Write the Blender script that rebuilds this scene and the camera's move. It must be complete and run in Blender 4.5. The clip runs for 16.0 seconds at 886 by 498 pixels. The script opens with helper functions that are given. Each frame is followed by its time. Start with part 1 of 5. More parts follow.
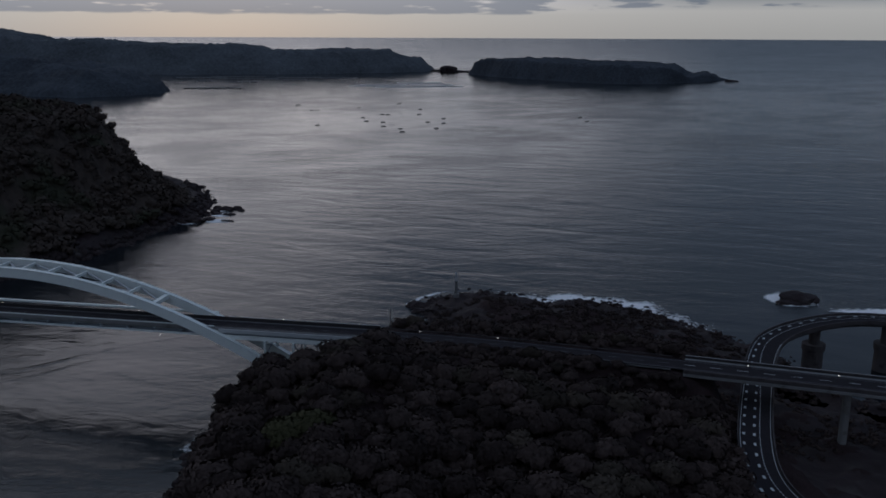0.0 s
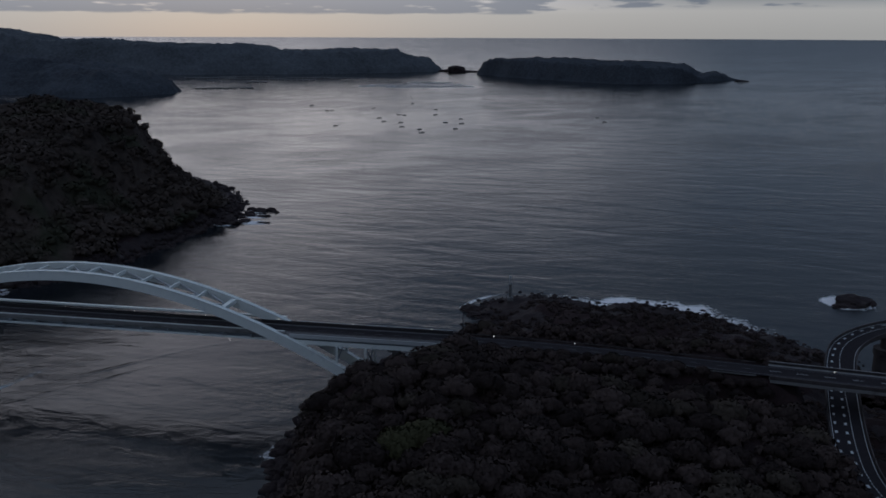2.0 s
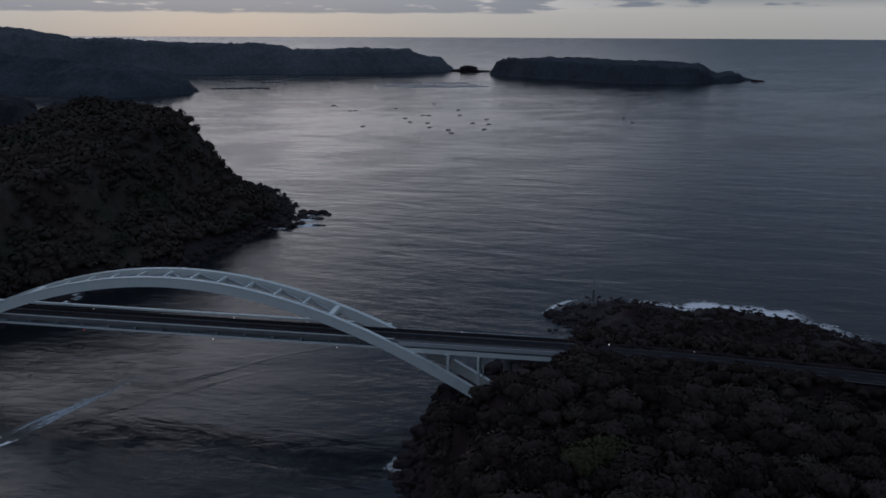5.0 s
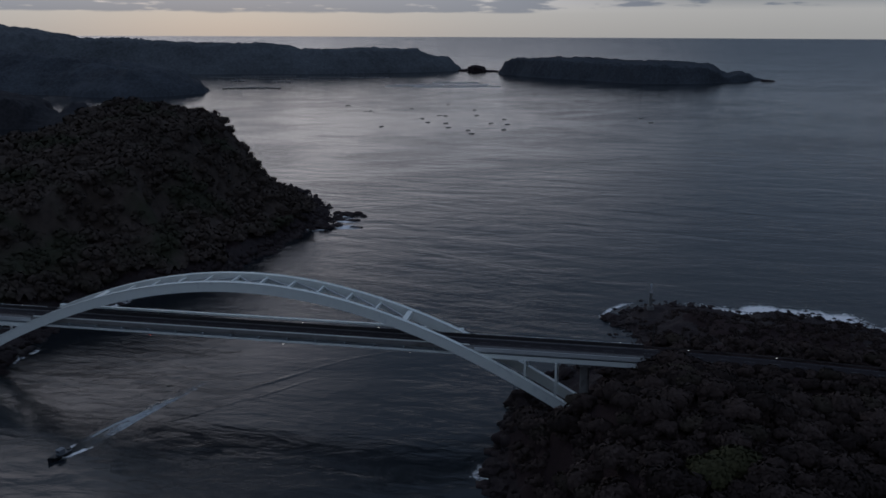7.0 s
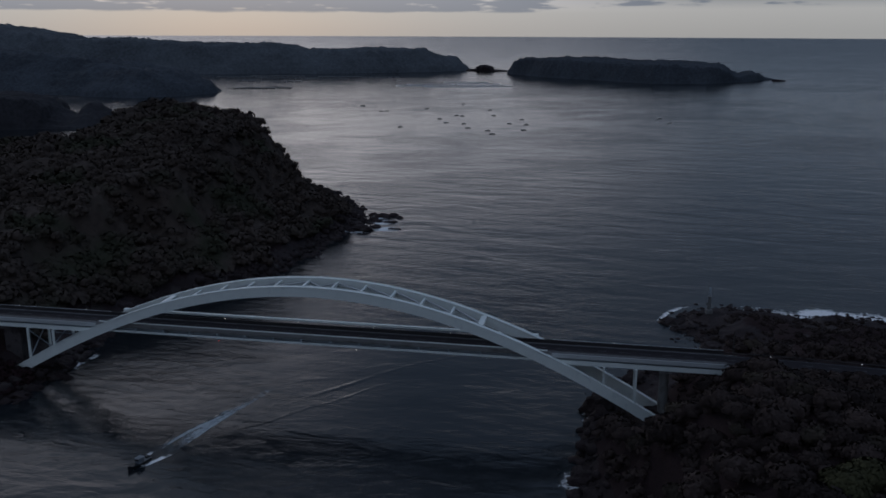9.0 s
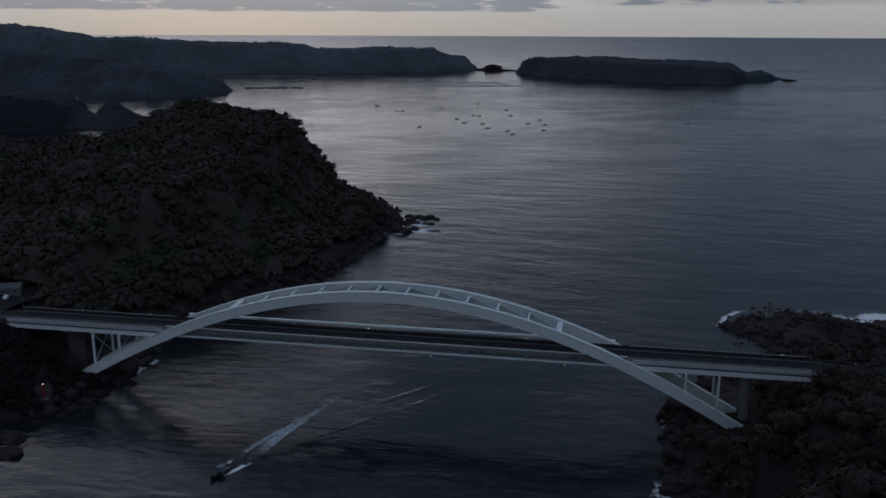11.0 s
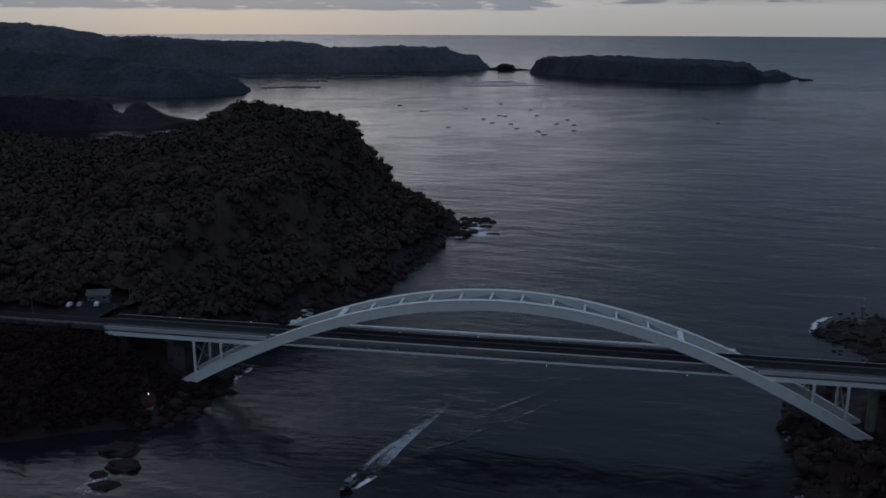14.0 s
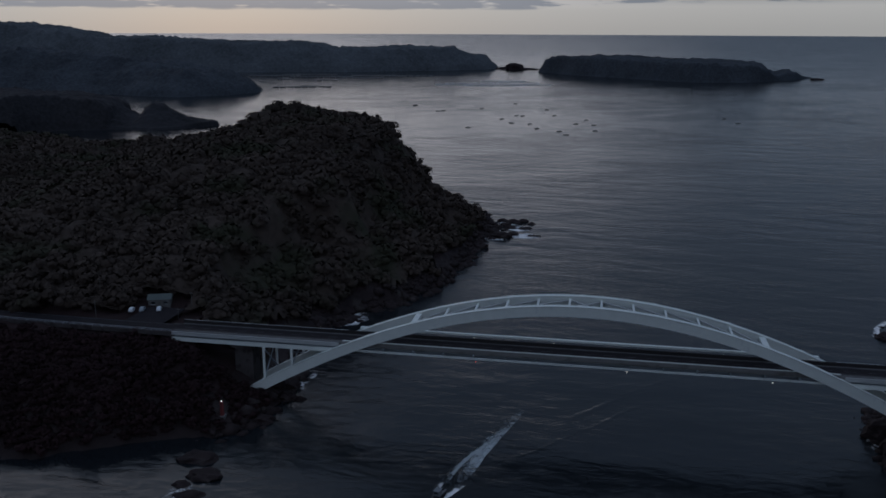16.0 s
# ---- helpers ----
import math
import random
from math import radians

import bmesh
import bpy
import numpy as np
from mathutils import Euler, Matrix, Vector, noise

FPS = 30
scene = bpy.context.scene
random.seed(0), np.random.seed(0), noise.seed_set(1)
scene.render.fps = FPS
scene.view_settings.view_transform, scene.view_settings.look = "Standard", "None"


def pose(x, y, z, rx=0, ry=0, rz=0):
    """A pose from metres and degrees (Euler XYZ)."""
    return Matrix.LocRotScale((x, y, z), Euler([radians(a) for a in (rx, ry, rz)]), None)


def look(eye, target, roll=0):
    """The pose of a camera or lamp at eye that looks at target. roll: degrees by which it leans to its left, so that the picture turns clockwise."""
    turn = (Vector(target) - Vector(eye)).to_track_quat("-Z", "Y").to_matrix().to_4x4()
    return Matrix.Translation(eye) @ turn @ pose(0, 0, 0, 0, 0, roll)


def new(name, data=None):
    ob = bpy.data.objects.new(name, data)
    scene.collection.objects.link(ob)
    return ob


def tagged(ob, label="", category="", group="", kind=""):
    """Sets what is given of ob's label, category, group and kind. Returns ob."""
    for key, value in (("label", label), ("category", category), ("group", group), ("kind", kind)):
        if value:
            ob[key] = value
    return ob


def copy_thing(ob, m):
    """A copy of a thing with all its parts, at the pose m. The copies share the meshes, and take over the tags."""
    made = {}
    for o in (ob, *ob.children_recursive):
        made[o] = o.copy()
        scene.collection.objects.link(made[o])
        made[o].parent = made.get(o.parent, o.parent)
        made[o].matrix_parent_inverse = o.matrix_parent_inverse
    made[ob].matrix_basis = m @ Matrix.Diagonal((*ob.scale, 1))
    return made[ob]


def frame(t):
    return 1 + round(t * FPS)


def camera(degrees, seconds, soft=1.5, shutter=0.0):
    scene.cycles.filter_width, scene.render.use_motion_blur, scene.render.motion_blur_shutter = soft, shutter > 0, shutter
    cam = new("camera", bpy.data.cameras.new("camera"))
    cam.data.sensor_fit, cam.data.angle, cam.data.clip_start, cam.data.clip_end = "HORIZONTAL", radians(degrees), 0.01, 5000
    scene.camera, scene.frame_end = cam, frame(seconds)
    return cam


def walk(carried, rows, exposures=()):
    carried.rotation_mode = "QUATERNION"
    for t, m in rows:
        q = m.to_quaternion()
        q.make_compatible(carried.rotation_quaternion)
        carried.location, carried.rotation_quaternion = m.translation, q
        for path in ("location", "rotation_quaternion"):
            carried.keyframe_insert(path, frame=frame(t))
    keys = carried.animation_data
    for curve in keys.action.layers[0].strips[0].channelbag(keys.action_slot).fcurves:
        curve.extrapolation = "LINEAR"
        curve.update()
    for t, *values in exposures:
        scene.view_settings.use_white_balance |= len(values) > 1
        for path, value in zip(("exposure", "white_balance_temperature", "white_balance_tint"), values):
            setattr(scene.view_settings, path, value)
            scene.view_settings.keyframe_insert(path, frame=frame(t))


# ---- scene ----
# camera -----------------------------------------------------------------
cam = camera(54.0, 16.0, soft=1.65)
ROWS = [
    (0.0, -0.00, 0.00, 126.39, -13.917, -0.062, 0.000),
    (0.5, -6.40, 0.95, 126.53, -13.921, -0.062, 0.005),
    (1.0, -12.80, 1.91, 126.67, -13.924, -0.062, 0.011),
    (1.5, -19.20, 2.88, 126.81, -13.929, -0.062, 0.016),
    (2.0, -25.61, 3.85, 126.96, -13.933, -0.062, 0.022),
    (2.5, -32.03, 4.83, 127.11, -13.938, -0.063, 0.028),
    (3.0, -38.45, 5.82, 127.26, -13.944, -0.063, 0.034),
    (3.5, -44.87, 6.82, 127.41, -13.949, -0.063, 0.040),
    (4.0, -51.30, 7.82, 127.57, -13.955, -0.063, 0.047),
    (4.5, -57.74, 8.83, 127.73, -13.962, -0.063, 0.053),
    (5.0, -64.18, 9.85, 127.89, -13.969, -0.064, 0.060),
    (5.5, -70.62, 10.88, 128.05, -13.976, -0.064, 0.067),
    (6.0, -77.07, 11.91, 128.22, -13.984, -0.064, 0.074),
    (6.5, -83.52, 12.95, 128.39, -13.992, -0.064, 0.081),
    (7.0, -89.98, 14.00, 128.56, -14.000, -0.065, 0.089),
    (7.5, -96.44, 15.05, 128.73, -14.009, -0.065, 0.097),
    (8.0, -102.90, 16.12, 128.91, -14.018, -0.065, 0.105),
    (8.5, -109.38, 17.19, 129.08, -14.027, -0.065, 0.113),
    (9.0, -115.85, 18.26, 129.26, -14.037, -0.065, 0.121),
    (9.5, -122.33, 19.35, 129.45, -14.047, -0.066, 0.129),
    (10.0, -128.82, 20.44, 129.63, -14.058, -0.066, 0.138),
    (10.5, -135.31, 21.54, 129.82, -14.069, -0.066, 0.147),
    (11.0, -141.80, 22.65, 130.01, -14.080, -0.066, 0.155),
    (11.5, -148.30, 23.76, 130.20, -14.092, -0.066, 0.165),
    (12.0, -154.80, 24.88, 130.40, -14.104, -0.067, 0.174),
    (12.5, -161.31, 26.01, 130.59, -14.117, -0.067, 0.183),
    (13.0, -167.82, 27.15, 130.79, -14.129, -0.067, 0.193),
    (13.5, -174.34, 28.29, 131.00, -14.143, -0.067, 0.203),
    (14.0, -180.86, 29.45, 131.20, -14.156, -0.068, 0.213),
    (14.5, -187.39, 30.60, 131.41, -14.170, -0.068, 0.223),
    (15.0, -193.92, 31.77, 131.62, -14.185, -0.068, 0.233),
    (15.5, -200.46, 32.94, 131.83, -14.199, -0.068, 0.244),
    (16.0, -207.00, 34.13, 132.04, -14.214, -0.068, 0.254),
]
walk(cam, [(t, pose(x, y, z, 90 + pitch, roll, yaw)) for t, x, y, z, pitch, roll, yaw in ROWS], [(0.0, 0.0), (16.0, 0.0)])

# world and sun: the sun is below the cloud, over the sea ahead and to the left ---------
SUN_AZ = radians(104)          # from +x towards +y
SUN_EL = radians(5)


def make_world():
    w = bpy.data.worlds.new("dusk_sky")
    w.use_nodes = True
    nt = w.node_tree
    nt.nodes.clear()
    N, L = nt.nodes.new, nt.links.new
    out, bg = N("ShaderNodeOutputWorld"), N("ShaderNodeBackground")
    tc, sep = N("ShaderNodeTexCoord"), N("ShaderNodeSeparateXYZ")
    L(tc.outputs["Generated"], sep.inputs[0])

    def mth(op, a, b=None, c=None, clamp=False):
        n = N("ShaderNodeMath")
        n.operation, n.use_clamp = op, clamp
        for i, v in enumerate((a, b, c)):
            if v is None:
                continue
            if isinstance(v, (int, float)):
                n.inputs[i].default_value = v
            else:
                L(v, n.inputs[i])
        return n.outputs[0]

    def mix(f, a, b, mode="MIX"):
        n = N("ShaderNodeMix")
        n.data_type, n.blend_type = "RGBA", mode
        for k, v in ((0, f), (6, a), (7, b)):
            if isinstance(v, (int, float)):
                n.inputs[k].default_value = v
            elif isinstance(v, tuple):
                n.inputs[k].default_value = (*v, 1)
            else:
                L(v, n.inputs[k])
        return n.outputs[2]

    def ramp(f, stops):
        n = N("ShaderNodeValToRGB")
        e = n.color_ramp.elements
        while len(e) < len(stops):
            e.new(0.5)
        for el, (p, c) in zip(e, stops):
            el.position, el.color = p, (*c, 1)
        L(f, n.inputs[0])
        return n.outputs[0]

    z = mth("MAXIMUM", sep.outputs[2], 0.0)
    glow = ramp(z, SKY_GLOW)
    away = ramp(z, SKY_AWAY)
    flat = mth("SQRT", mth("MAXIMUM", mth("ADD", mth("MULTIPLY", sep.outputs[0], sep.outputs[0]), mth("MULTIPLY", sep.outputs[1], sep.outputs[1])), 1e-6))
    def lobe(az, lo):
        side = mth("DIVIDE", mth("ADD", mth("MULTIPLY", sep.outputs[0], math.cos(az)), mth("MULTIPLY", sep.outputs[1], math.sin(az))), flat)
        n = N("ShaderNodeMapRange")
        n.interpolation_type = "SMOOTHSTEP"
        n.inputs[1].default_value, n.inputs[2].default_value = lo, 1.0
        L(side, n.inputs[0])
        return n.outputs[0]

    lift = N("ShaderNodeMapRange")
    lift.interpolation_type = "SMOOTHSTEP"
    lift.inputs[1].default_value, lift.inputs[2].default_value = 0.10, 0.30
    L(z, lift.inputs[0])
    low, high = lobe(SUN_AZ + radians(5), 0.79), lobe(SUN_AZ + radians(26), 0.78)
    toward = mth("ADD", mth("MULTIPLY", low, mth("SUBTRACT", 1.0, lift.outputs[0])), mth("MULTIPLY", high, lift.outputs[0]))
    behind = lobe(radians(275), 0.1)
    base = mix(toward, mix(behind, away, ramp(z, SKY_BEHIND)), glow)
    # a thin real sky behind the cloud
    sky = N("ShaderNodeTexSky")
    sky.sky_type, sky.sun_disc = "NISHITA", False
    sky.sun_elevation, sky.sun_rotation = SUN_EL, math.pi / 2 - SUN_AZ
    skyc = mix(1.0, sky.outputs[0], (0.05, 0.05, 0.05), "MULTIPLY")
    base = mix(0.05, base, skyc)
    # cloud deck: noise on a flat ceiling
    dz = mth("ADD", z, 0.035)
    com = N("ShaderNodeCombineXYZ")
    L(mth("DIVIDE", sep.outputs[0], dz), com.inputs[0])
    L(mth("DIVIDE", sep.outputs[1], mth("MULTIPLY", dz, 2.0)), com.inputs[1])
    noi = N("ShaderNodeTexNoise")
    noi.inputs["Scale"].default_value, noi.inputs["Detail"].default_value, noi.inputs["Roughness"].default_value = 0.42, 7, 0.58
    L(com.outputs[0], noi.inputs["Vector"])
    m = N("ShaderNodeMapRange")
    m.interpolation_type = "SMOOTHSTEP"
    m.inputs[1].default_value, m.inputs[2].default_value = 0.42, 0.54
    L(noi.outputs[0], m.inputs[0])
    thin = N("ShaderNodeMapRange")
    thin.inputs[1].default_value, thin.inputs[2].default_value = 0.06, 0.22
    thin.inputs[3].default_value, thin.inputs[4].default_value = 1.0, 0.4
    L(z, thin.inputs[0])
    # low bank of small cumulus near the horizon
    az = mth("ARCTAN2", sep.outputs[0], sep.outputs[1])
    bank = N("ShaderNodeCombineXYZ")
    L(mth("MULTIPLY", az, 17.0), bank.inputs[0])
    L(mth("MULTIPLY", z, 110.0), bank.inputs[1])
    puff = N("ShaderNodeTexNoise")
    puff.inputs["Scale"].default_value, puff.inputs["Detail"].default_value, puff.inputs["Roughness"].default_value = 1.0, 5, 0.5
    L(bank.outputs[0], puff.inputs["Vector"])
    up = N("ShaderNodeMapRange")
    up.interpolation_type = "SMOOTHSTEP"
    up.inputs[1].default_value, up.inputs[2].default_value = 0.08, 0.24
    up.inputs[3].default_value, up.inputs[4].default_value = 0.0195, 0.0265
    L(az, up.inputs[0])
    base_z = mth("ADD", up.outputs[0], mth("MULTIPLY", mth("SUBTRACT", puff.outputs[0], 0.5), -0.006))
    rise = mth("MULTIPLY", mth("SUBTRACT", z, base_z), 3.0)
    dens = N("ShaderNodeMapRange")
    dens.interpolation_type = "SMOOTHSTEP"
    dens.inputs[1].default_value, dens.inputs[2].default_value = 0.35, 0.47
    gap = N("ShaderNodeMapRange")
    gap.interpolation_type = "SMOOTHSTEP"
    gap.inputs[1].default_value, gap.inputs[2].default_value = 0.0, 0.16
    gap.inputs[3].default_value, gap.inputs[4].default_value = 0.0, 0.13
    L(az, gap.inputs[0])
    L(mth("SUBTRACT", mth("ADD", puff.outputs[0], rise), gap.outputs[0]), dens.inputs[0])
    foot = N("ShaderNodeMapRange")
    foot.interpolation_type = "SMOOTHSTEP"
    foot.inputs[1].default_value, foot.inputs[2].default_value = 0.0, 0.003
    L(mth("SUBTRACT", z, base_z), foot.inputs[0])
    upper = N("ShaderNodeMapRange")
    upper.inputs[1].default_value, upper.inputs[2].default_value = 0.040, 0.055
    L(z, upper.inputs[0])
    low_mask = mth("MULTIPLY", dens.outputs[0], foot.outputs[0])
    high_mask = mth("MULTIPLY", m.outputs[0], thin.outputs[0])
    mask = mth("ADD", mth("MULTIPLY", low_mask, mth("SUBTRACT", 1.0, upper.outputs[0])), mth("MULTIPLY", high_mask, upper.outputs[0]))
    shade = mix(toward, (0.10, 0.12, 0.15), (0.17, 0.18, 0.20))
    col = mix(mth("MULTIPLY", mask, 0.68), base, shade)
    col = mix(1.0, col, (0.89, 0.985, 1.15), "MULTIPLY")
    L(col, bg.inputs[0])
    bg.inputs[1].default_value = SKY_GAIN
    L(bg.outputs[0], out.inputs[0])
    scene.world = w


SKY_GAIN = 1.03
SKY_GLOW = [(0.0, (0.40, 0.37, 0.325)), (0.02, (0.445, 0.415, 0.365)), (0.05, (0.84, 0.75, 0.70)), (0.16, (0.76, 0.69, 0.665)), (0.33, (0.90, 0.815, 0.80)), (0.395, (0.88, 0.80, 0.79)), (0.475, (0.215, 0.265, 0.325)), (0.56, (0.26, 0.29, 0.33)), (0.8, (0.25, 0.30, 0.39)), (1.0, (0.22, 0.28, 0.37))]
SKY_AWAY = [(0.0, (0.375, 0.345, 0.30)), (0.024, (0.43, 0.395, 0.345)), (0.05, (0.066, 0.105, 0.150)), (0.16, (0.024, 0.055, 0.092)), (0.45, (0.046, 0.090, 0.150)), (0.8, (0.20, 0.255, 0.35)), (1.0, (0.22, 0.28, 0.37))]
SKY_BEHIND = [(0.0, (0.14, 0.155, 0.185)), (0.10, (0.19, 0.21, 0.25)), (0.55, (0.245, 0.275, 0.335)), (1.0, (0.22, 0.28, 0.37))]
make_world()

sun = new("sun", bpy.data.lights.new("sun", "SUN"))
sun.data.energy, sun.data.angle, sun.data.color = 0.1, radians(100), (1.0, 0.92, 0.86)
sun.matrix_world = look((0, 0, 0), (-math.cos(SUN_AZ) * math.cos(SUN_EL * 3), -math.sin(SUN_AZ) * math.cos(SUN_EL * 3), -math.sin(SUN_EL * 3)))

# materials ---------------------------------------------------------------


def mat(name, col, rough=0.8, metal=0.0, vary=0.25, scale=1.0, bump=0.0, island=0.0, stain=None, emit=None, strength=0.0, coords="Object", spec=0.5, each=0.0):
    """Plain surface with variation at two scales, fine relief, and a shift from piece to piece."""
    m = bpy.data.materials.new(name)
    m.use_nodes = True
    nt = m.node_tree
    N, L = nt.nodes.new, nt.links.new
    b = nt.nodes["Principled BSDF"]
    b.inputs["Roughness"].default_value, b.inputs["Metallic"].default_value = rough, metal
    b.inputs["Specular IOR Level"].default_value = spec
    tc = N("ShaderNodeTexCoord")
    n1, n2 = N("ShaderNodeTexNoise"), N("ShaderNodeTexNoise")
    n1.inputs["Scale"].default_value, n1.inputs["Detail"].default_value = 0.35 * scale, 5
    n2.inputs["Scale"].default_value, n2.inputs["Detail"].default_value = 6.0 * scale, 6
    for n in (n1, n2):
        L(tc.outputs[coords], n.inputs["Vector"])
    s = N("ShaderNodeMath")
    s.operation = "ADD"
    L(n1.outputs[0], s.inputs[0])
    L(n2.outputs[0], s.inputs[1])
    r = N("ShaderNodeMapRange")
    r.inputs[1].default_value, r.inputs[2].default_value = 0.6, 1.4
    r.inputs[3].default_value, r.inputs[4].default_value = 1 - vary, 1 + vary
    L(s.outputs[0], r.inputs[0])
    value = r.outputs[0]
    if island:
        g, o, q, k = N("ShaderNodeNewGeometry"), N("ShaderNodeObjectInfo"), N("ShaderNodeMath"), N("ShaderNodeMapRange")
        q.operation = "ADD"
        L(g.outputs["Random Per Island"], q.inputs[0])
        L(o.outputs["Random"], q.inputs[1])
        k.inputs[1].default_value, k.inputs[2].default_value = 0, 2
        k.inputs[3].default_value, k.inputs[4].default_value = 1 - island, 1 + island
        L(q.outputs[0], k.inputs[0])
        x = N("ShaderNodeMath")
        x.operation = "MULTIPLY"
        L(value, x.inputs[0])
        L(k.outputs[0], x.inputs[1])
        value = x.outputs[0]
    if each:
        o, k, x = N("ShaderNodeObjectInfo"), N("ShaderNodeMapRange"), N("ShaderNodeMath")
        k.inputs[3].default_value, k.inputs[4].default_value = 1 - each, 1 + each
        L(o.outputs["Random"], k.inputs[0])
        x.operation = "MULTIPLY"
        L(value, x.inputs[0])
        L(k.outputs[0], x.inputs[1])
        value = x.outputs[0]
    sc = N("ShaderNodeVectorMath")
    sc.operation = "SCALE"
    sc.inputs[0].default_value = col
    L(value, sc.inputs["Scale"])
    colour = sc.outputs[0]
    if stain:
        n3, k3, mx = N("ShaderNodeTexNoise"), N("ShaderNodeMapRange"), N("ShaderNodeMix")
        n3.inputs["Scale"].default_value, n3.inputs["Detail"].default_value = stain[1], 6
        L(tc.outputs[coords], n3.inputs["Vector"])
        k3.inputs[1].default_value, k3.inputs[2].default_value = stain[2], stain[2] + 0.12
        L(n3.outputs[0], k3.inputs[0])
        mx.data_type = "RGBA"
        L(k3.outputs[0], mx.inputs[0])
        L(colour, mx.inputs[6])
        mx.inputs[7].default_value = (*stain[0], 1)
        colour = mx.outputs[2]
    L(colour, b.inputs["Base Color"])
    if bump:
        bp = N("ShaderNodeBump")
        bp.inputs["Strength"].default_value, bp.inputs["Distance"].default_value = 0.6, bump
        L(n2.outputs[0], bp.inputs["Height"])
        L(bp.outputs[0], b.inputs["Normal"])
    if emit:
        b.inputs["Emission Color"].default_value = (*emit, 1)
        b.inputs["Emission Strength"].default_value = strength
    return m


def sea_material():
    m = bpy.data.materials.new("sea_water")
    m.use_nodes = True
    nt = m.node_tree
    N, L = nt.nodes.new, nt.links.new
    b = nt.nodes["Principled BSDF"]
    b.inputs["Base Color"].default_value = (0.012, 0.0145, 0.017, 1)
    b.inputs["IOR"].default_value = 1.333
    tc = N("ShaderNodeTexCoord")

    def noise_at(sx, sy, turn, detail, rough=0.55, dist=0.0):
        mp, n = N("ShaderNodeMapping"), N("ShaderNodeTexNoise")
        mp.vector_type = "TEXTURE"
        mp.inputs["Scale"].default_value = (1 / sx, 1 / sy, 1)
        mp.inputs["Rotation"].default_value = (0, 0, radians(turn))
        L(tc.outputs["Object"], mp.inputs[0])
        L(mp.outputs[0], n.inputs["Vector"])
        n.inputs["Scale"].default_value, n.inputs["Detail"].default_value, n.inputs["Roughness"].default_value = 1.0, detail, rough
        n.inputs["Distortion"].default_value = dist
        return n.outputs[0]

    def mth(op, a, b2):
        n = N("ShaderNodeMath")
        n.operation = op
        for i, v in enumerate((a, b2)):
            if isinstance(v, (int, float)):
                n.inputs[i].default_value = v
            else:
                L(v, n.inputs[i])
        return n.outputs[0]

    swell = mth("ADD", mth("MULTIPLY", noise_at(0.015, 0.046, -20, 3.0, 0.5, 0.6), 1.8), mth("MULTIPLY", noise_at(0.034, 0.080, -4, 3.0, 0.5, 0.8), 0.8))          # long swell, 13 m from crest to crest
    chop = noise_at(0.12, 0.21, -16, 5.0, 0.62, 1.0)   # 4 m chop
    ripple = noise_at(0.7, 1.3, 12, 4.0, 0.6)        # ripples
    patch = noise_at(0.010, 0.015, 20, 3.0, 0.5, 0.8)  # slicks and ruffled water
    broad = noise_at(0.0022, 0.0042, 4, 3.0, 0.5, 0.6)
    r = N("ShaderNodeMapRange")
    r.interpolation_type = "SMOOTHSTEP"
    r.inputs[1].default_value, r.inputs[2].default_value = 0.86, 1.22
    r.inputs[3].default_value, r.inputs[4].default_value = 0.26, 0.85
    L(mth("ADD", patch, broad), r.inputs[0])
    ruff = r.outputs[0]
    h = mth("ADD", mth("MULTIPLY", swell, 1.2), mth("MULTIPLY", mth("ADD", mth("MULTIPLY", chop, 1.35), mth("MULTIPLY", ripple, 0.10)), ruff))
    bp = N("ShaderNodeBump")
    bp.inputs["Strength"].default_value, bp.inputs["Distance"].default_value = 1.0, 0.32
    L(h, bp.inputs["Height"])
    L(bp.outputs[0], b.inputs["Normal"])
    k = N("ShaderNodeMapRange")
    k.inputs[1].default_value, k.inputs[2].default_value = 0.25, 1.0
    k.inputs[3].default_value, k.inputs[4].default_value = 0.09, 0.18
    L(ruff, k.inputs[0])
    L(k.outputs[0], b.inputs["Roughness"])
    return m


def foam_material(name, dense_to, col):
    m = bpy.data.materials.new(name)
    m.use_nodes = True
    nt = m.node_tree
    N, L = nt.nodes.new, nt.links.new
    b = nt.nodes["Principled BSDF"]
    b.inputs["Base Color"].default_value = (*col, 1)
    b.inputs["Roughness"].default_value = 0.8
    tc, n = N("ShaderNodeTexCoord"), N("ShaderNodeTexNoise")
    L(tc.outputs["Object"], n.inputs["Vector"])
    n.inputs["Scale"].default_value, n.inputs["Detail"].default_value, n.inputs["Roughness"].default_value = 0.4, 8, 0.7
    at = N("ShaderNodeAttribute")
    at.attribute_name = "thick"
    ad, r = N("ShaderNodeMath"), N("ShaderNodeMapRange")
    ad.operation = "ADD"
    L(n.outputs[0], ad.inputs[0])
    L(at.outputs["Fac"], ad.inputs[1])
    r.inputs[1].default_value, r.inputs[2].default_value = 0.72, 1.0
    r.inputs[4].default_value = dense_to
    L(ad.outputs[0], r.inputs[0])
    L(r.outputs[0], b.inputs["Alpha"])
    return m


SEA = sea_material()
FOAM = foam_material("sea_foam", 1.0, (0.92, 0.885, 0.85))
WAKE = foam_material("thin_wake_foam", 0.55, (0.62, 0.66, 0.66))
ROCK = mat("dark_wet_rock", (0.033, 0.022, 0.021), 0.8, vary=0.6, scale=0.5, bump=0.6, spec=0.2, stain=((0.06, 0.047, 0.042), 0.09, 0.58))
SOIL = mat("undergrowth", (0.034, 0.021, 0.020), 0.95, spec=0.1, vary=0.5, scale=0.3, bump=0.4)
LEAF = mat("dark_evergreen_leaves", (0.052, 0.036, 0.031), 0.9, vary=0.5, scale=0.1, island=0.08, spec=0.1, each=0.4)
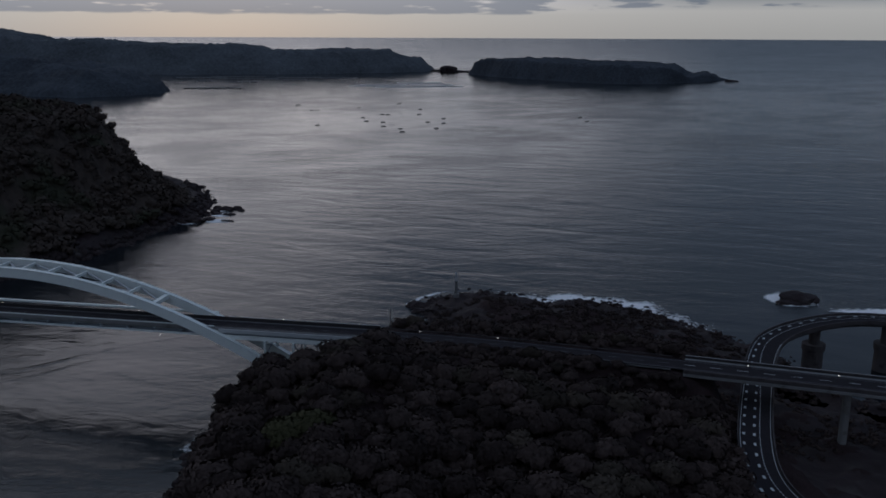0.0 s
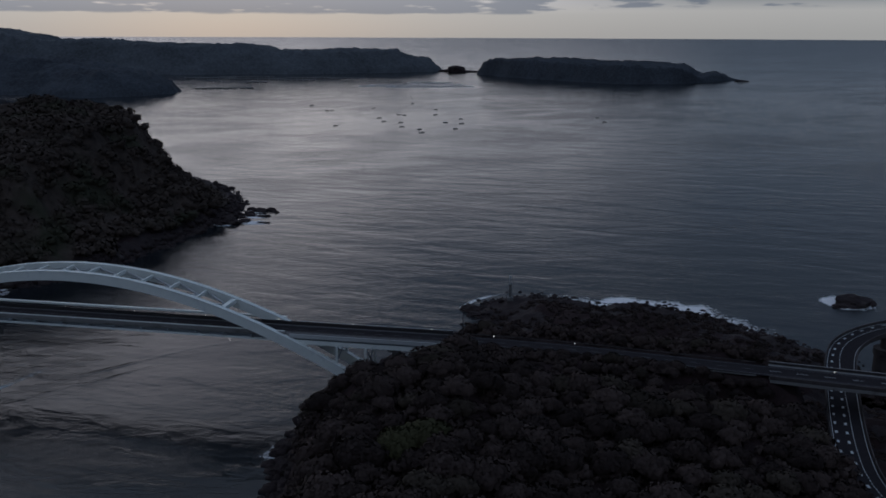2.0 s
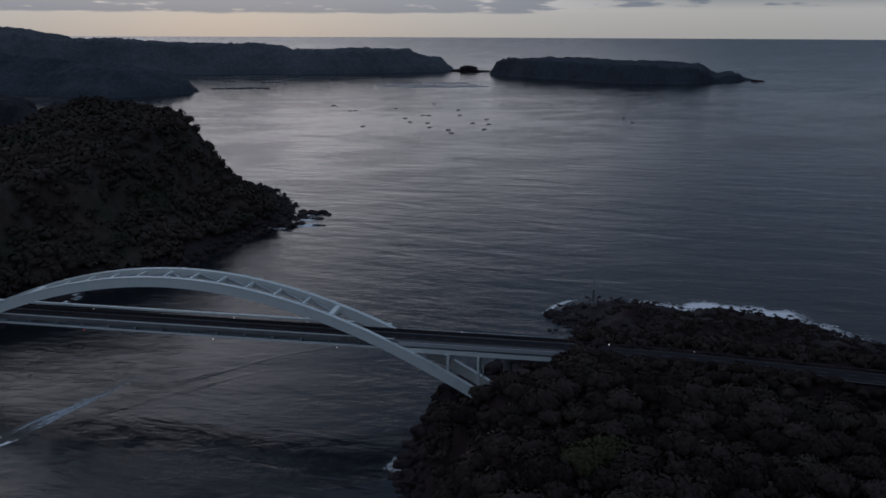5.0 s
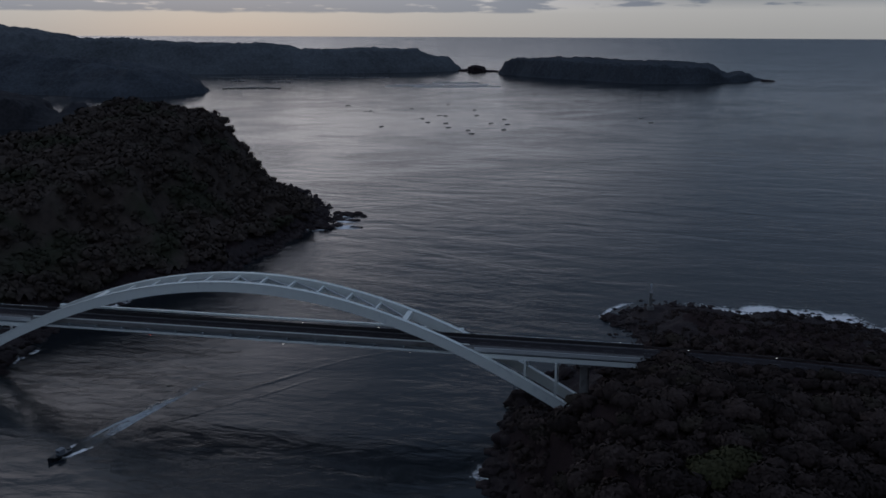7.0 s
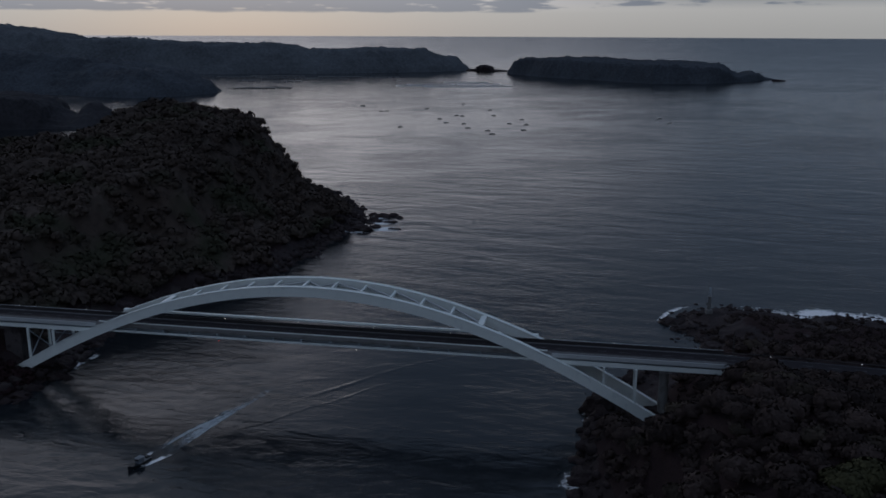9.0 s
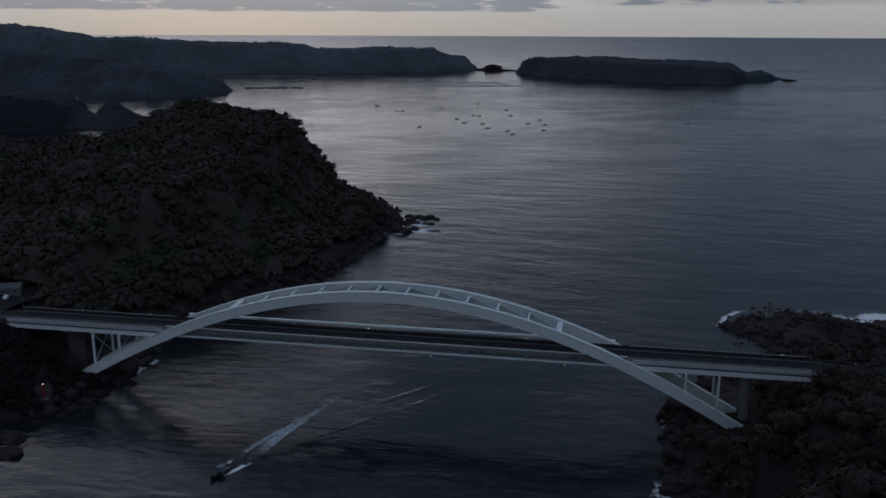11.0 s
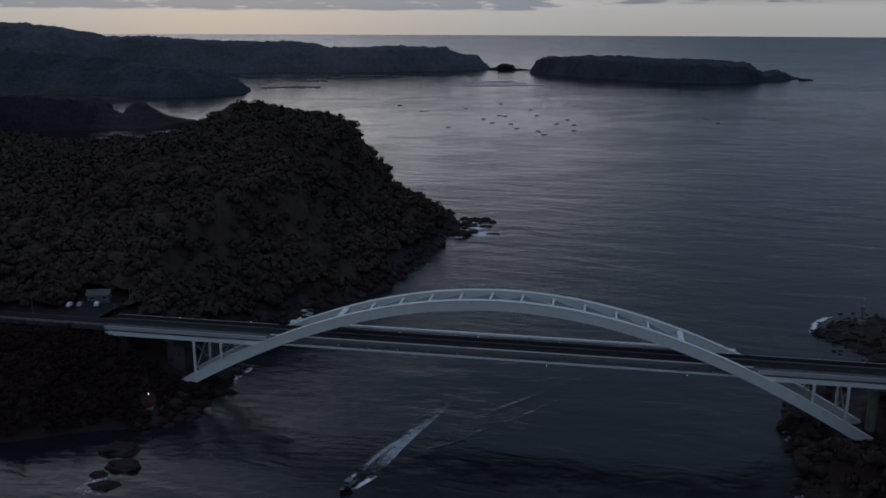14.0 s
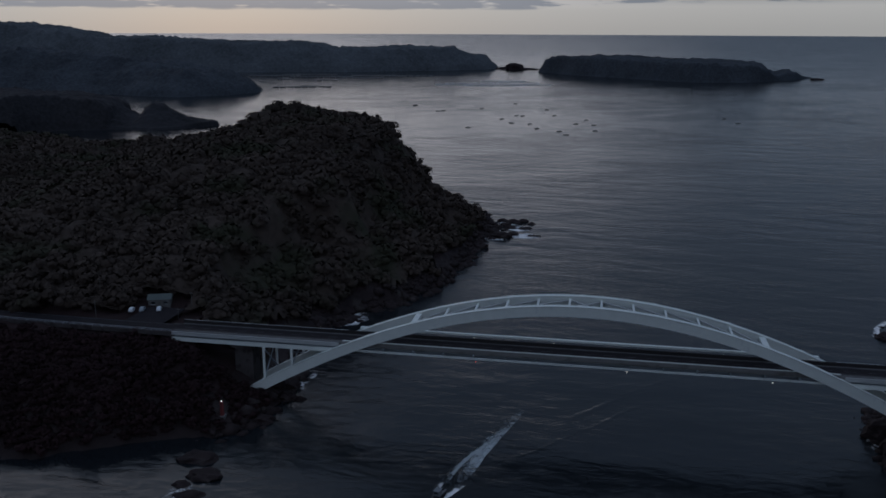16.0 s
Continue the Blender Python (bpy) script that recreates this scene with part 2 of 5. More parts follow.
LEAF_MID = mat("olive_brown_leaves", (0.054, 0.041, 0.031), 0.9, vary=0.4, scale=0.12, island=0.1, spec=0.1, each=0.35)
LEAF_PALE = mat("yellow_green_leaves", (0.060, 0.055, 0.027), 0.85, vary=0.5, scale=0.2, island=0.15, spec=0.1)
WOODS = mat("headland_woods", (0.064, 0.047, 0.038), 0.9, vary=0.5, scale=0.04, island=0.06, spec=0.1, stain=((0.046, 0.044, 0.028), 0.022, 0.52))
# Darker leaf tone: the slope's deep shade is put into the colour.
SLOPE = mat("shade_toned_slope_leaves", (0.030, 0.0155, 0.016), 0.9, vary=0.6, scale=0.1, island=0.12, spec=0.1)
# Distance haze is put into these colours: bluish, and paler for FARTHER.
FAR = mat("distant_woods_haze_tint", (0.054, 0.059, 0.066), 0.9, vary=0.5, scale=0.03, spec=0.1)
FARTHER = mat("farthest_woods_haze_tint", (0.088, 0.093, 0.098), 0.9, vary=0.45, scale=0.02, spec=0.1)
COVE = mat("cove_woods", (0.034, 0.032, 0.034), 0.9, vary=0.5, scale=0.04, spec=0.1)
BARK = mat("bark", (0.07, 0.055, 0.04), 0.9, vary=0.3, scale=2, bump=0.03)
STEEL = mat("pale_blue_painted_steel", (0.765, 0.785, 0.73), 0.45, vary=0.07, scale=0.8, bump=0.004, stain=((0.60, 0.62, 0.60), 0.25, 0.62))
STEEL_MID = mat("mid_grey_steel", (0.46, 0.46, 0.45), 0.6, vary=0.12, scale=0.8, bump=0.004)
STEEL_IN = mat("grey_and_shaded_steel", (0.34, 0.37, 0.39), 0.55, vary=0.15, scale=0.8, bump=0.004)
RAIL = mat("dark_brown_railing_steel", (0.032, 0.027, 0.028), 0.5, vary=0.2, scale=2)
# Stained concrete; the loop piers' unlit-side shade is also put into its colour.
CONC_DARK = mat("stained_concrete_and_shade", (0.075, 0.064, 0.062), 0.9, vary=0.35, scale=0.5, bump=0.02, spec=0.2, stain=((0.045, 0.036, 0.035), 0.3, 0.52))
CONC = mat("weathered_concrete", (0.20, 0.19, 0.18), 0.85, vary=0.2, scale=0.5, bump=0.02, stain=((0.13, 0.12, 0.11), 0.3, 0.55))
ASPH = mat("asphalt", (0.026, 0.022, 0.024), 0.9, spec=0.1, vary=0.25, scale=1.5, bump=0.01)
WALKWAY = mat("sidewalk_paving", (0.17, 0.165, 0.16), 0.85, vary=0.2, scale=1.5, bump=0.01)
WORN = mat("worn_road_paint", (0.11, 0.11, 0.11), 0.8, vary=0.5, scale=3)
PAINT = mat("white_road_paint", (0.54, 0.54, 0.52), 0.7, vary=0.12, scale=2)
LAMP = mat("lamp_glow", (0.9, 0.9, 0.9), 0.4, emit=(1.0, 0.97, 0.9), strength=1.3)
LAMP_RED = mat("red_lamp_glow", (0.5, 0.05, 0.05), 0.4, emit=(1.0, 0.12, 0.12), strength=1.2)
WHITE = mat("white_gloss_paint", (0.75, 0.76, 0.77), 0.4, vary=0.08, scale=2)

# mesh helpers --------------------------------------------------------------


class Form:
    """Vertices and faces gathered for one mesh."""

    def __init__(self):
        self.v, self.f = [], []

    def add(self, verts, faces):
        k = len(self.v)
        self.v += [tuple(p) for p in verts]
        self.f += [tuple(i + k for i in q) for q in faces]
        return self

    def box(self, x0, y0, z0, x1, y1, z1, m=None):
        c = [Vector((x, y, z)) for z in (z0, z1) for x, y in ((x0, y0), (x1, y0), (x1, y1), (x0, y1))]
        if m:
            c = [m @ p for p in c]
        return self.add(c, [(3, 2, 1, 0), (4, 5, 6, 7), (0, 1, 5, 4), (1, 2, 6, 5), (2, 3, 7, 6), (3, 0, 4, 7)])

    def tube(self, a, b, r0, r1=None, n=8):
        r1 = r0 if r1 is None else r1
        a, b = Vector(a), Vector(b)
        q = (b - a).to_track_quat("Z", "Y")
        c = [p + q @ Vector((r * math.cos(2 * math.pi * i / n), r * math.sin(2 * math.pi * i / n), 0)) for p, r in ((a, r0), (b, r1)) for i in range(n)]
        return self.add(c, [(i, (i + 1) % n, n + (i + 1) % n, n + i) for i in range(n)] + [tuple(range(n))[::-1], tuple(range(n, 2 * n))])

    def bar(self, a, b, w, h):
        """A box beam from a to b, w wide and h high."""
        a, b = Vector(a), Vector(b)
        d = (b - a).normalized()
        s = d.cross(Vector((0, 0, 1)))
        s = s.normalized() if s.length > 1e-4 else Vector((1, 0, 0))
        u = s.cross(d)
        c = [p + s * (i * w / 2) + u * (j * h / 2) for p in (a, b) for i, j in ((-1, -1), (1, -1), (1, 1), (-1, 1))]
        return self.add(c, [(3, 2, 1, 0), (4, 5, 6, 7), (0, 1, 5, 4), (1, 2, 6, 5), (2, 3, 7, 6), (3, 0, 4, 7)])

    def sweep(self, path, prof, up=Vector((0, 0, 1))):
        """A closed profile of (side, up) carried along a path; side is to the right of the way."""
        path = [Vector(p) for p in path]
        n, k = len(prof), len(path)
        c = []
        for i, p in enumerate(path):
            d = path[min(i + 1, k - 1)] - path[max(i - 1, 0)]
            s = Vector((d.y, -d.x, 0)).normalized()
            c += [p + s * a + up * b for a, b in prof]
        f = [(i * n + j, i * n + (j + 1) % n, (i + 1) * n + (j + 1) % n, (i + 1) * n + j) for i in range(k - 1) for j in range(n)]
        return self.add(c, f + [tuple(range(n))[::-1], tuple(range((k - 1) * n, k * n))])

    def mesh(self, name, material, smooth=False):
        me = bpy.data.meshes.new(name)
        me.from_pydata(self.v, [], self.f)
        me.materials.append(material)
        bm = bmesh.new()
        bm.from_mesh(me)
        bmesh.ops.recalc_face_normals(bm, faces=bm.faces)
        bm.to_mesh(me)
        bm.free()
        if smooth:
            me.shade_smooth()
        return me


def rect(x0, z0, x1, z1):
    return [(x0, z0), (x1, z0), (x1, z1), (x0, z1)]


def thing(name, label, category, group="", kind="", at=(0, 0, 0), turn=0.0):
    ob = new(name)
    ob.empty_display_size = 0.1
    ob.matrix_world = pose(*at, 0, 0, turn)
    return tagged(ob, label, category, group, kind)


def part(name, form, material, parent, label="", smooth=False):
    ob = new(name, form.mesh(name, material, smooth) if isinstance(form, Form) else form)
    ob.parent = parent
    return tagged(ob, label)


def solid(name, form, material, label, category, kind="", group="", smooth=False):
    """A thing that is one mesh."""
    return tagged(new(name, form.mesh(name, material, smooth) if isinstance(form, Form) else form), label, category, group, kind)


def grid_mesh(name, V, F, materials, smooth=True, index=None, normals=None):
    """A mesh from number arrays; normals: one for each vertex, for soft foliage."""
    me = bpy.data.meshes.new(name)
    k = F.shape[1]
    me.vertices.add(len(V))
    me.vertices.foreach_set("co", V.astype(np.float32).ravel())
    me.loops.add(F.size)
    me.loops.foreach_set("vertex_index", F.astype(np.int32).ravel())
    me.polygons.add(len(F))
    me.polygons.foreach_set("loop_start", (np.arange(len(F)) * k).astype(np.int32))
    if index is not None:
        me.polygons.foreach_set("material_index", index.astype(np.int32))
    for m in materials:
        me.materials.append(m)
    me.update(calc_edges=True)
    me.validate()
    if smooth or normals is not None:
        me.shade_smooth()
    if normals is not None and len(me.vertices) == len(normals):
        me.normals_split_custom_set_from_vertices(normals.astype(np.float32))
    return me


# land forms ------------------------------------------------------------------


def lattice(ix, iy, seed):
    h = (ix.astype(np.int64) * 374761393 + iy.astype(np.int64) * 668265263 + seed * 974634777) & 0xFFFFFFFF
    h = ((h ^ (h >> 13)) * 1274126177) & 0xFFFFFFFF
    return ((h ^ (h >> 16)) & 0xFFFF) / 65535.0


def rough2(x, y, size, seed=0, octaves=3):
    """Smooth noise about -1 to 1 with features of that size in metres."""
    x, y = np.asarray(x, float), np.asarray(y, float)
    out, amp = 0.0, 1.0
    for o in range(octaves):
        u, v = x / size, y / size
        iu, iv = np.floor(u), np.floor(v)
        fu, fv = u - iu, v - iv
        fu, fv = fu * fu * (3 - 2 * fu), fv * fv * (3 - 2 * fv)
        a, b = lattice(iu, iv, seed + o), lattice(iu + 1, iv, seed + o)
        c, d = lattice(iu, iv + 1, seed + o), lattice(iu + 1, iv + 1, seed + o)
        out = out + amp * (2 * ((a * (1 - fu) + b * fu) * (1 - fv) + (c * (1 - fu) + d * fu) * fv) - 1)
        amp, size = amp * 0.5, size * 0.5
    return out


def inside(x, y, poly):
    """Distance from the edge of a polygon, positive within."""
    x, y = np.asarray(x, float), np.asarray(y, float)
    best, odd = np.full(x.shape, 1e9), np.zeros(x.shape, bool)
    for (ax, ay), (bx, by) in zip(poly, poly[1:] + poly[:1]):
        dx, dy = bx - ax, by - ay
        s = np.clip(((x - ax) * dx + (y - ay) * dy) / (dx * dx + dy * dy), 0, 1)
        best = np.minimum(best, np.hypot(x - ax - s * dx, y - ay - s * dy))
        if ay != by:
            odd ^= ((ay > y) != (by > y)) & (x < (bx - ax) * (y - ay) / (by - ay) + ax)
    return np.where(odd, best, -best)


def ease(a, b, x):
    s = np.clip((x - a) / (b - a), 0, 1)
    return s * s * (3 - 2 * s)


def land_mesh(name, height, box, step, materials, floor=-2.5, choose=None):
    x0, y0, x1, y1 = box
    nx, ny = int((x1 - x0) / step) + 1, int((y1 - y0) / step) + 1
    gx, gy = np.meshgrid(np.linspace(x0, x1, nx), np.linspace(y0, y1, ny))
    j = step * 0.3
    px, py = gx + j * rough2(gx, gy, step * 1.1, 91, 1), gy + j * rough2(gx, gy, step * 1.1, 92, 1)
    z = height(px, py)
    V = np.stack([px, py, np.maximum(z, floor)], -1).reshape(-1, 3)
    i = np.arange(nx * ny).reshape(ny, nx)
    F = np.stack([i[:-1, :-1], i[:-1, 1:], i[1:, 1:], i[1:, :-1]], -1).reshape(-1, 4)
    F = F[(z.ravel()[F] > floor).any(1)]
    used, inv = np.unique(F, return_inverse=True)
    V, F = V[used], inv.reshape(F.shape)
    idx = None
    if choose:
        c = V[F].mean(1)
        idx = choose(c[:, 0], c[:, 1], c[:, 2])
    return grid_mesh(name, V, F, materials, True, idx)


# the near island: wooded hill, low rocky point, ground below the loop
NEAR = [(-66, 120), (-74, 200), (-74, 232), (-76, 252), (-70, 268), (-66, 284), (-63, 300), (-57, 316), (-45, 328), (-33, 338), (-15, 348), (-4, 359), (-6, 372),
        (-10, 386), (-12, 396), (-1, 410), (19, 419), (33, 413), (49, 402), (63, 406), (82, 399), (95, 388), (106, 371), (117, 358), (126, 345), (136, 328),
        (138, 305), (146, 287), (170, 278), (215, 280), (270, 260), (300, 180), (260, 100), (60, 80)]
HILL = [(-58, 120), (-63, 200), (-65, 232), (-67, 250), (-66, 268), (-63, 282), (-54, 293), (-38, 302), (-20, 310), (30, 300), (78, 280), (90, 262), (82, 230), (78, 190), (82, 120)]


def hollow(x, y):
    return np.exp(-(((x + 47) / 10.5) ** 2 + ((y - 272) / 13) ** 2) ** 2)


def near_height(x, y):
    d = inside(x, y, NEAR) + 1.6 * rough2(x, y, 14, 3) + 0.6 * rough2(x, y, 4, 5, 2)
    low = np.where(d > 0, 2.0 * ease(0, 6, d) + 4.6 * ease(8, 40, d), d * 0.5)
    low = low + ease(0, 6, d) * (1.2 * rough2(x, y, 11, 7) + 0.9 * rough2(x, y, 4.0, 8, 2))
    low = low - 3.0 * ease(95, 112, x) * ease(320, 290, y) * ease(4, 12, d)
    h = inside(x, y, HILL) + 1.5 * rough2(x, y, 12, 9)
    # a crest short of the road; it falls steeply to the strait and gently to the road
    over_strait = np.interp(y, [120, 150, 178, 205, 218, 232, 250, 262, 275, 285], [35, 36, 38.5, 41, 40, 28, 13.5, 9, 4.5, 3.5])
    over_road = np.interp(y, [120, 150, 178, 205, 218, 235, 255, 272, 290], [35, 36, 39.5, 44, 43.5, 37, 29, 24.5, 23.3])
    over_road = over_road + np.interp(x, [-25, 0, 40, 62, 80], [0, -9.5, -13.5, -18, -21]) * ease(275, 240, y)
    top = over_strait + (over_road - over_strait) * ease(-42, -22, x)
    hill = np.minimum(np.interp(h, [-7, -2, 0, 6, 14, 25], [2, 8, 12, 24, 35, 44]), top) + 1.2 * ease(5, 20, h) * rough2(x, y, 22, 11)
    z = np.maximum(low, np.where(h > -6, hill, -9))
    # the hillside falls away under the bridge's end
    v = (x - MID.x) * ACROSS.x + (y - MID.y) * ACROSS.y
    u = (x - MID.x) * ALONG.x + (y - MID.y) * ALONG.y
    cap = np.interp(u, [150, 172, 182, 190, 198, 204], [2, 3.0, 6, 12, 19, 40])
    z = np.where((v > -8) | (x < -45 + 0.3 * (y - 297)) & (v > -22), np.minimum(z, cap + 10 * ease(-8, -22, v)), z)
    # a steep rocky knoll on the shore below the arch's foot
    z = np.where(d > -1.5, np.maximum(z, 9.5 * np.exp(-((x + 66.5) / 6.0) ** 2 - ((y - 268) / 8.5) ** 2)), z)
    # a hollow in the hill beside the bridge's last pier
    z = z - np.maximum(z - 3.5, 0) * hollow(x, y)
    # the roadbed in its cutting
    rd, rz = road_gap(x, y)
    bench = ease(-30, -8, x) * ease(92, 72, x)
    return z + bench * ease(11, 6.5, rd) * (23.3 - z) if np.ndim(z) else z


# main road: the bridge's straight line, then a gentle bend
AX = radians(-10.45)
ALONG = Vector((math.cos(AX), math.sin(AX), 0))
ACROSS = Vector((-math.sin(AX), math.cos(AX), 0))
FOOT = Vector((-218.6, 318.0, 0))       # under the near rib at the first portal strut
RIBS = 12.2                             # between the two rib planes
MID = FOOT + ACROSS * (RIBS / 2)
Z_ROAD = 24.1
U0, U1 = -90.8, 197.7                   # ends of the bridge


def on_axis(u, side=0.0, z=0.0):
    """Place at u along the bridge, side metres beyond its centre line."""
    return MID + ALONG * u + ACROSS * side + Vector((0, 0, z))


def bend_path():
    """Centre line past the bridge: a slow turn to the right."""
    p, a, out = on_axis(U1), AX, []
    for i in range(60):
        out.append(Vector((p.x, p.y, Z_ROAD)))
        a -= radians(0.5) if i < 15 else 0.0
        p = p + Vector((math.cos(a), math.sin(a), 0)) * 4
    return out


BEND = bend_path()
BEND_XY = np.array([(p.x, p.y) for p in BEND])


def road_gap(x, y):
    x, y = np.asarray(x, float), np.asarray(y, float)
    best = np.full(x.shape, 1e9)
    for ax, ay in BEND_XY[:34]:
        best = np.minimum(best, np.hypot(x - ax, y - ay))
    return best, Z_ROAD


HEAD = [(-284, 298), (-273, 312), (-268, 334), (-264, 350), (-266, 380), (-260, 410), (-246, 434), (-230, 446), (-210, 482), (-199, 511), (-194, 540), (-186, 575),
        (-176, 612), (-179, 645), (-192, 690), (-218, 740), (-265, 790), (-335, 820), (-405, 830), (-490, 810), (-600, 790), (-900, 760), (-900, 270), (-450, 278), (-330, 288), (-300, 297)]


def head_height(x, y):
    d = inside(x, y, HEAD) + 3.0 * rough2(x, y, 20, 21) + 1.6 * rough2(x, y, 6, 23, 2)
    cliff = d - 0.28 * np.maximum(y - 618, 0) * ease(-330, -250, x)
    prof = np.interp(np.minimum(d, np.maximum(cliff, 4)), [-20, 0, 3, 8, 20, 40, 48, 57, 68, 105, 160, 260], [-14, 0, 3, 6.5, 13, 27, 42, 54, 66, 70, 75, 58])
    ramp = np.interp(y, [280, 318, 345, 362, 480, 600, 640, 720], [4, 16, 23, 24, 50, 71, 78, 78])
    ramp = np.minimum(ramp, np.interp(x, [-640, -530, -500, -430, -400, -370, -345, -320], [45, 43, 35.5, 36, 43, 51, 62, 80]) + 6 * ease(600, 420, y))
    ramp = np.where(x > -300, ramp - 6 * ease(-300, -262, x) * ease(420, 330, y), ramp)
    z = np.minimum(prof, ramp)
    return np.where(d > 0, z + ease(1, 8, d) * (1.6 * rough2(x, y, 40, 25) + 1.8 * rough2(x, y, 13, 26, 3)), prof)


CAPE_NEAR = [(-720, 1192), (-640, 1200), (-602, 1194), (-575, 1205), (-545, 1235), (-528, 1262), (-545, 1285), (-580, 1298), (-640, 1312), (-700, 1330), (-840, 1370), (-1300, 1400), (-1300, 1120), (-760, 1150)]
CAPE_FAR = [(-604, 1915), (-650, 1825), (-736, 1765), (-885, 1835), (-950, 1860), (-1700, 1850), (-1700, 2300), (-800, 2300), (-640, 2060)]
COAST_FAR = [(-2300, 2760), (-850, 2800), (-550, 2808), (-191, 2925), (-36, 3045), (-30, 3110), (-120, 3200), (-600, 3250), (-1000, 3350), (-2300, 3500)]
ISLAND = [(75, 2826), (190, 2600), (269, 2490), (417, 2290), (560, 2280), (700, 2390), (812, 2500), (790, 2540), (720, 2590), (600, 2700), (400, 2850), (200, 2900)]


def cape_near_height(x, y):
    d = inside(x, y, CAPE_NEAR) + 5 * rough2(x, y, 60, 31)
    top = np.interp(x, [-1300, -900, -787, -740, -680, -656, -640, -633, -627, -617, -606, -595, -574, -547, -511, -480], [50, 46, 42, 43, 35, 20, 13, 14, 25, 30, 27, 20, 10, 7, 4, 2])
    ridge = np.exp(-((y - 1262) / 38) ** 2)
    top = np.where(x > -665, 1.5 + (top - 1.5) * ridge, top)
    return np.where(d > 0, np.minimum(top, 3 + d * 1.4), d * 0.4) + ease(0, 20, d) * 0.9 * rough2(x, y, 26, 33)


def cape_far_height(x, y):
    d = inside(x, y, CAPE_FAR) + 8 * rough2(x, y, 70, 41)
    top = np.interp(x, [-1700, -1195, -946, -823, -698, -655, -610], [100, 84, 66, 48, 38, 27, 10])
    return np.where(d > 0, np.minimum(top, 4 + d * 0.5), d * 0.4) + ease(0, 30, d) * 3.0 * rough2(x, y, 40, 43)


def coast_far_height(x, y):
    d = inside(x, y, COAST_FAR) + 8 * rough2(x, y, 90, 51)
    top = np.interp(x, [-2300, -1637, -1459, -1388, -1189, -917, -681, -573, -540, -337, -191, -128, -55, -30], [165, 140, 113, 101, 96, 84, 83, 62, 66, 67, 68, 45, 41, 20])
    return np.where(d > 0, np.minimum(top, 5 + d * 0.85), d * 0.4) + ease(0, 30, d) * 3.0 * rough2(x, y, 45, 53)


def island_height(x, y):
    d = inside(x, y, ISLAND) + 6 * rough2(x, y, 70, 61)
    # the height follows the bearing from the bridge, so that the outline keeps its notch and low tail
    e = -100 + (x + 100) * 2480 / np.maximum(y, 1)
    top = np.interp(e, [52, 65, 95, 127, 225, 338, 497, 640, 664, 684, 700, 729, 752, 772, 800], [8, 26, 42, 48, 49, 46, 44, 39, 30, 15, 13, 19, 13, 6, 1])
    return np.where(d > 0, np.minimum(top, 3 + d * 1.9), d * 0.4) + ease(0, 25, d) * ease(4, 14, top) * 2.2 * rough2(x, y, 30, 63)


def canopy(height, size, tall, seed):
    """Land with the rounded, creased top of a closed wood on it."""
    def f(x, y):
        z = height(x, y)
        c = np.abs(rough2(x, y, size, seed, 2)) + 0.5 * np.abs(rough2(x, y, size * 0.45, seed + 4, 2)) + 0.6 * rough2(x, y, size * 5, seed + 9, 2)
        return z + tall * ease(3, 10, z) * c
    return f


def rock_or_soil(limit, slope_seed):
    return lambda x, y, z: np.where(z < limit + 2.0 * rough2(x, y, 12, slope_seed), 0, 1)


def build_sea():
    r = np.concatenate([[0], np.geomspace(12, 3200, 40), np.linspace(3300, 4950, 24)])
    n = 160
    a = np.linspace(0, 2 * math.pi, n, endpoint=False)
    R, A = np.meshgrid(r[1:], a, indexing="ij")
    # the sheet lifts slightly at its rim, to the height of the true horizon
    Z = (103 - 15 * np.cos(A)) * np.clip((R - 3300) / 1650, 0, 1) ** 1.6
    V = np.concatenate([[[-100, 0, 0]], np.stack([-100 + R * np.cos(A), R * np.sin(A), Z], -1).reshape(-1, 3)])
    i = 1 + np.arange(len(r[1:]) * n).reshape(-1, n)
    F = np.stack([i[:-1], i[1:], np.roll(i[1:], -1, 1), np.roll(i[:-1], -1, 1)], -1).reshape(-1, 4)
    C = np.stack([np.zeros(n, int), i[0], np.roll(i[0], -1), np.roll(i[0], -1)], -1)
    me = grid_mesh("water", V, F[:, ::1], [SEA])
    inner = Form().add([(-100, 0, 0)] + [(-100 + 12 * math.cos(t), 12 * math.sin(t), 0) for t in a], [(0, 1 + k, 1 + (k + 1) % n) for k in range(n)])
    bm = bmesh.new()
    bm.from_mesh(me)
    bm2 = inner.mesh("inner", SEA)
    bm.from_mesh(bm2)
    bmesh.ops.remove_doubles(bm, verts=bm.verts, dist=0.01)
    bmesh.ops.recalc_face_normals(bm, faces=bm.faces)
    if sum(f.normal.z for f in bm.faces) < 0:
        bmesh.ops.reverse_faces(bm, faces=bm.faces)
    bm.to_mesh(me)
    bm.free()
    me.shade_smooth()
    tagged(new("water", me), "dark rippled sea under a dusk sky", "sea", kind="structure")


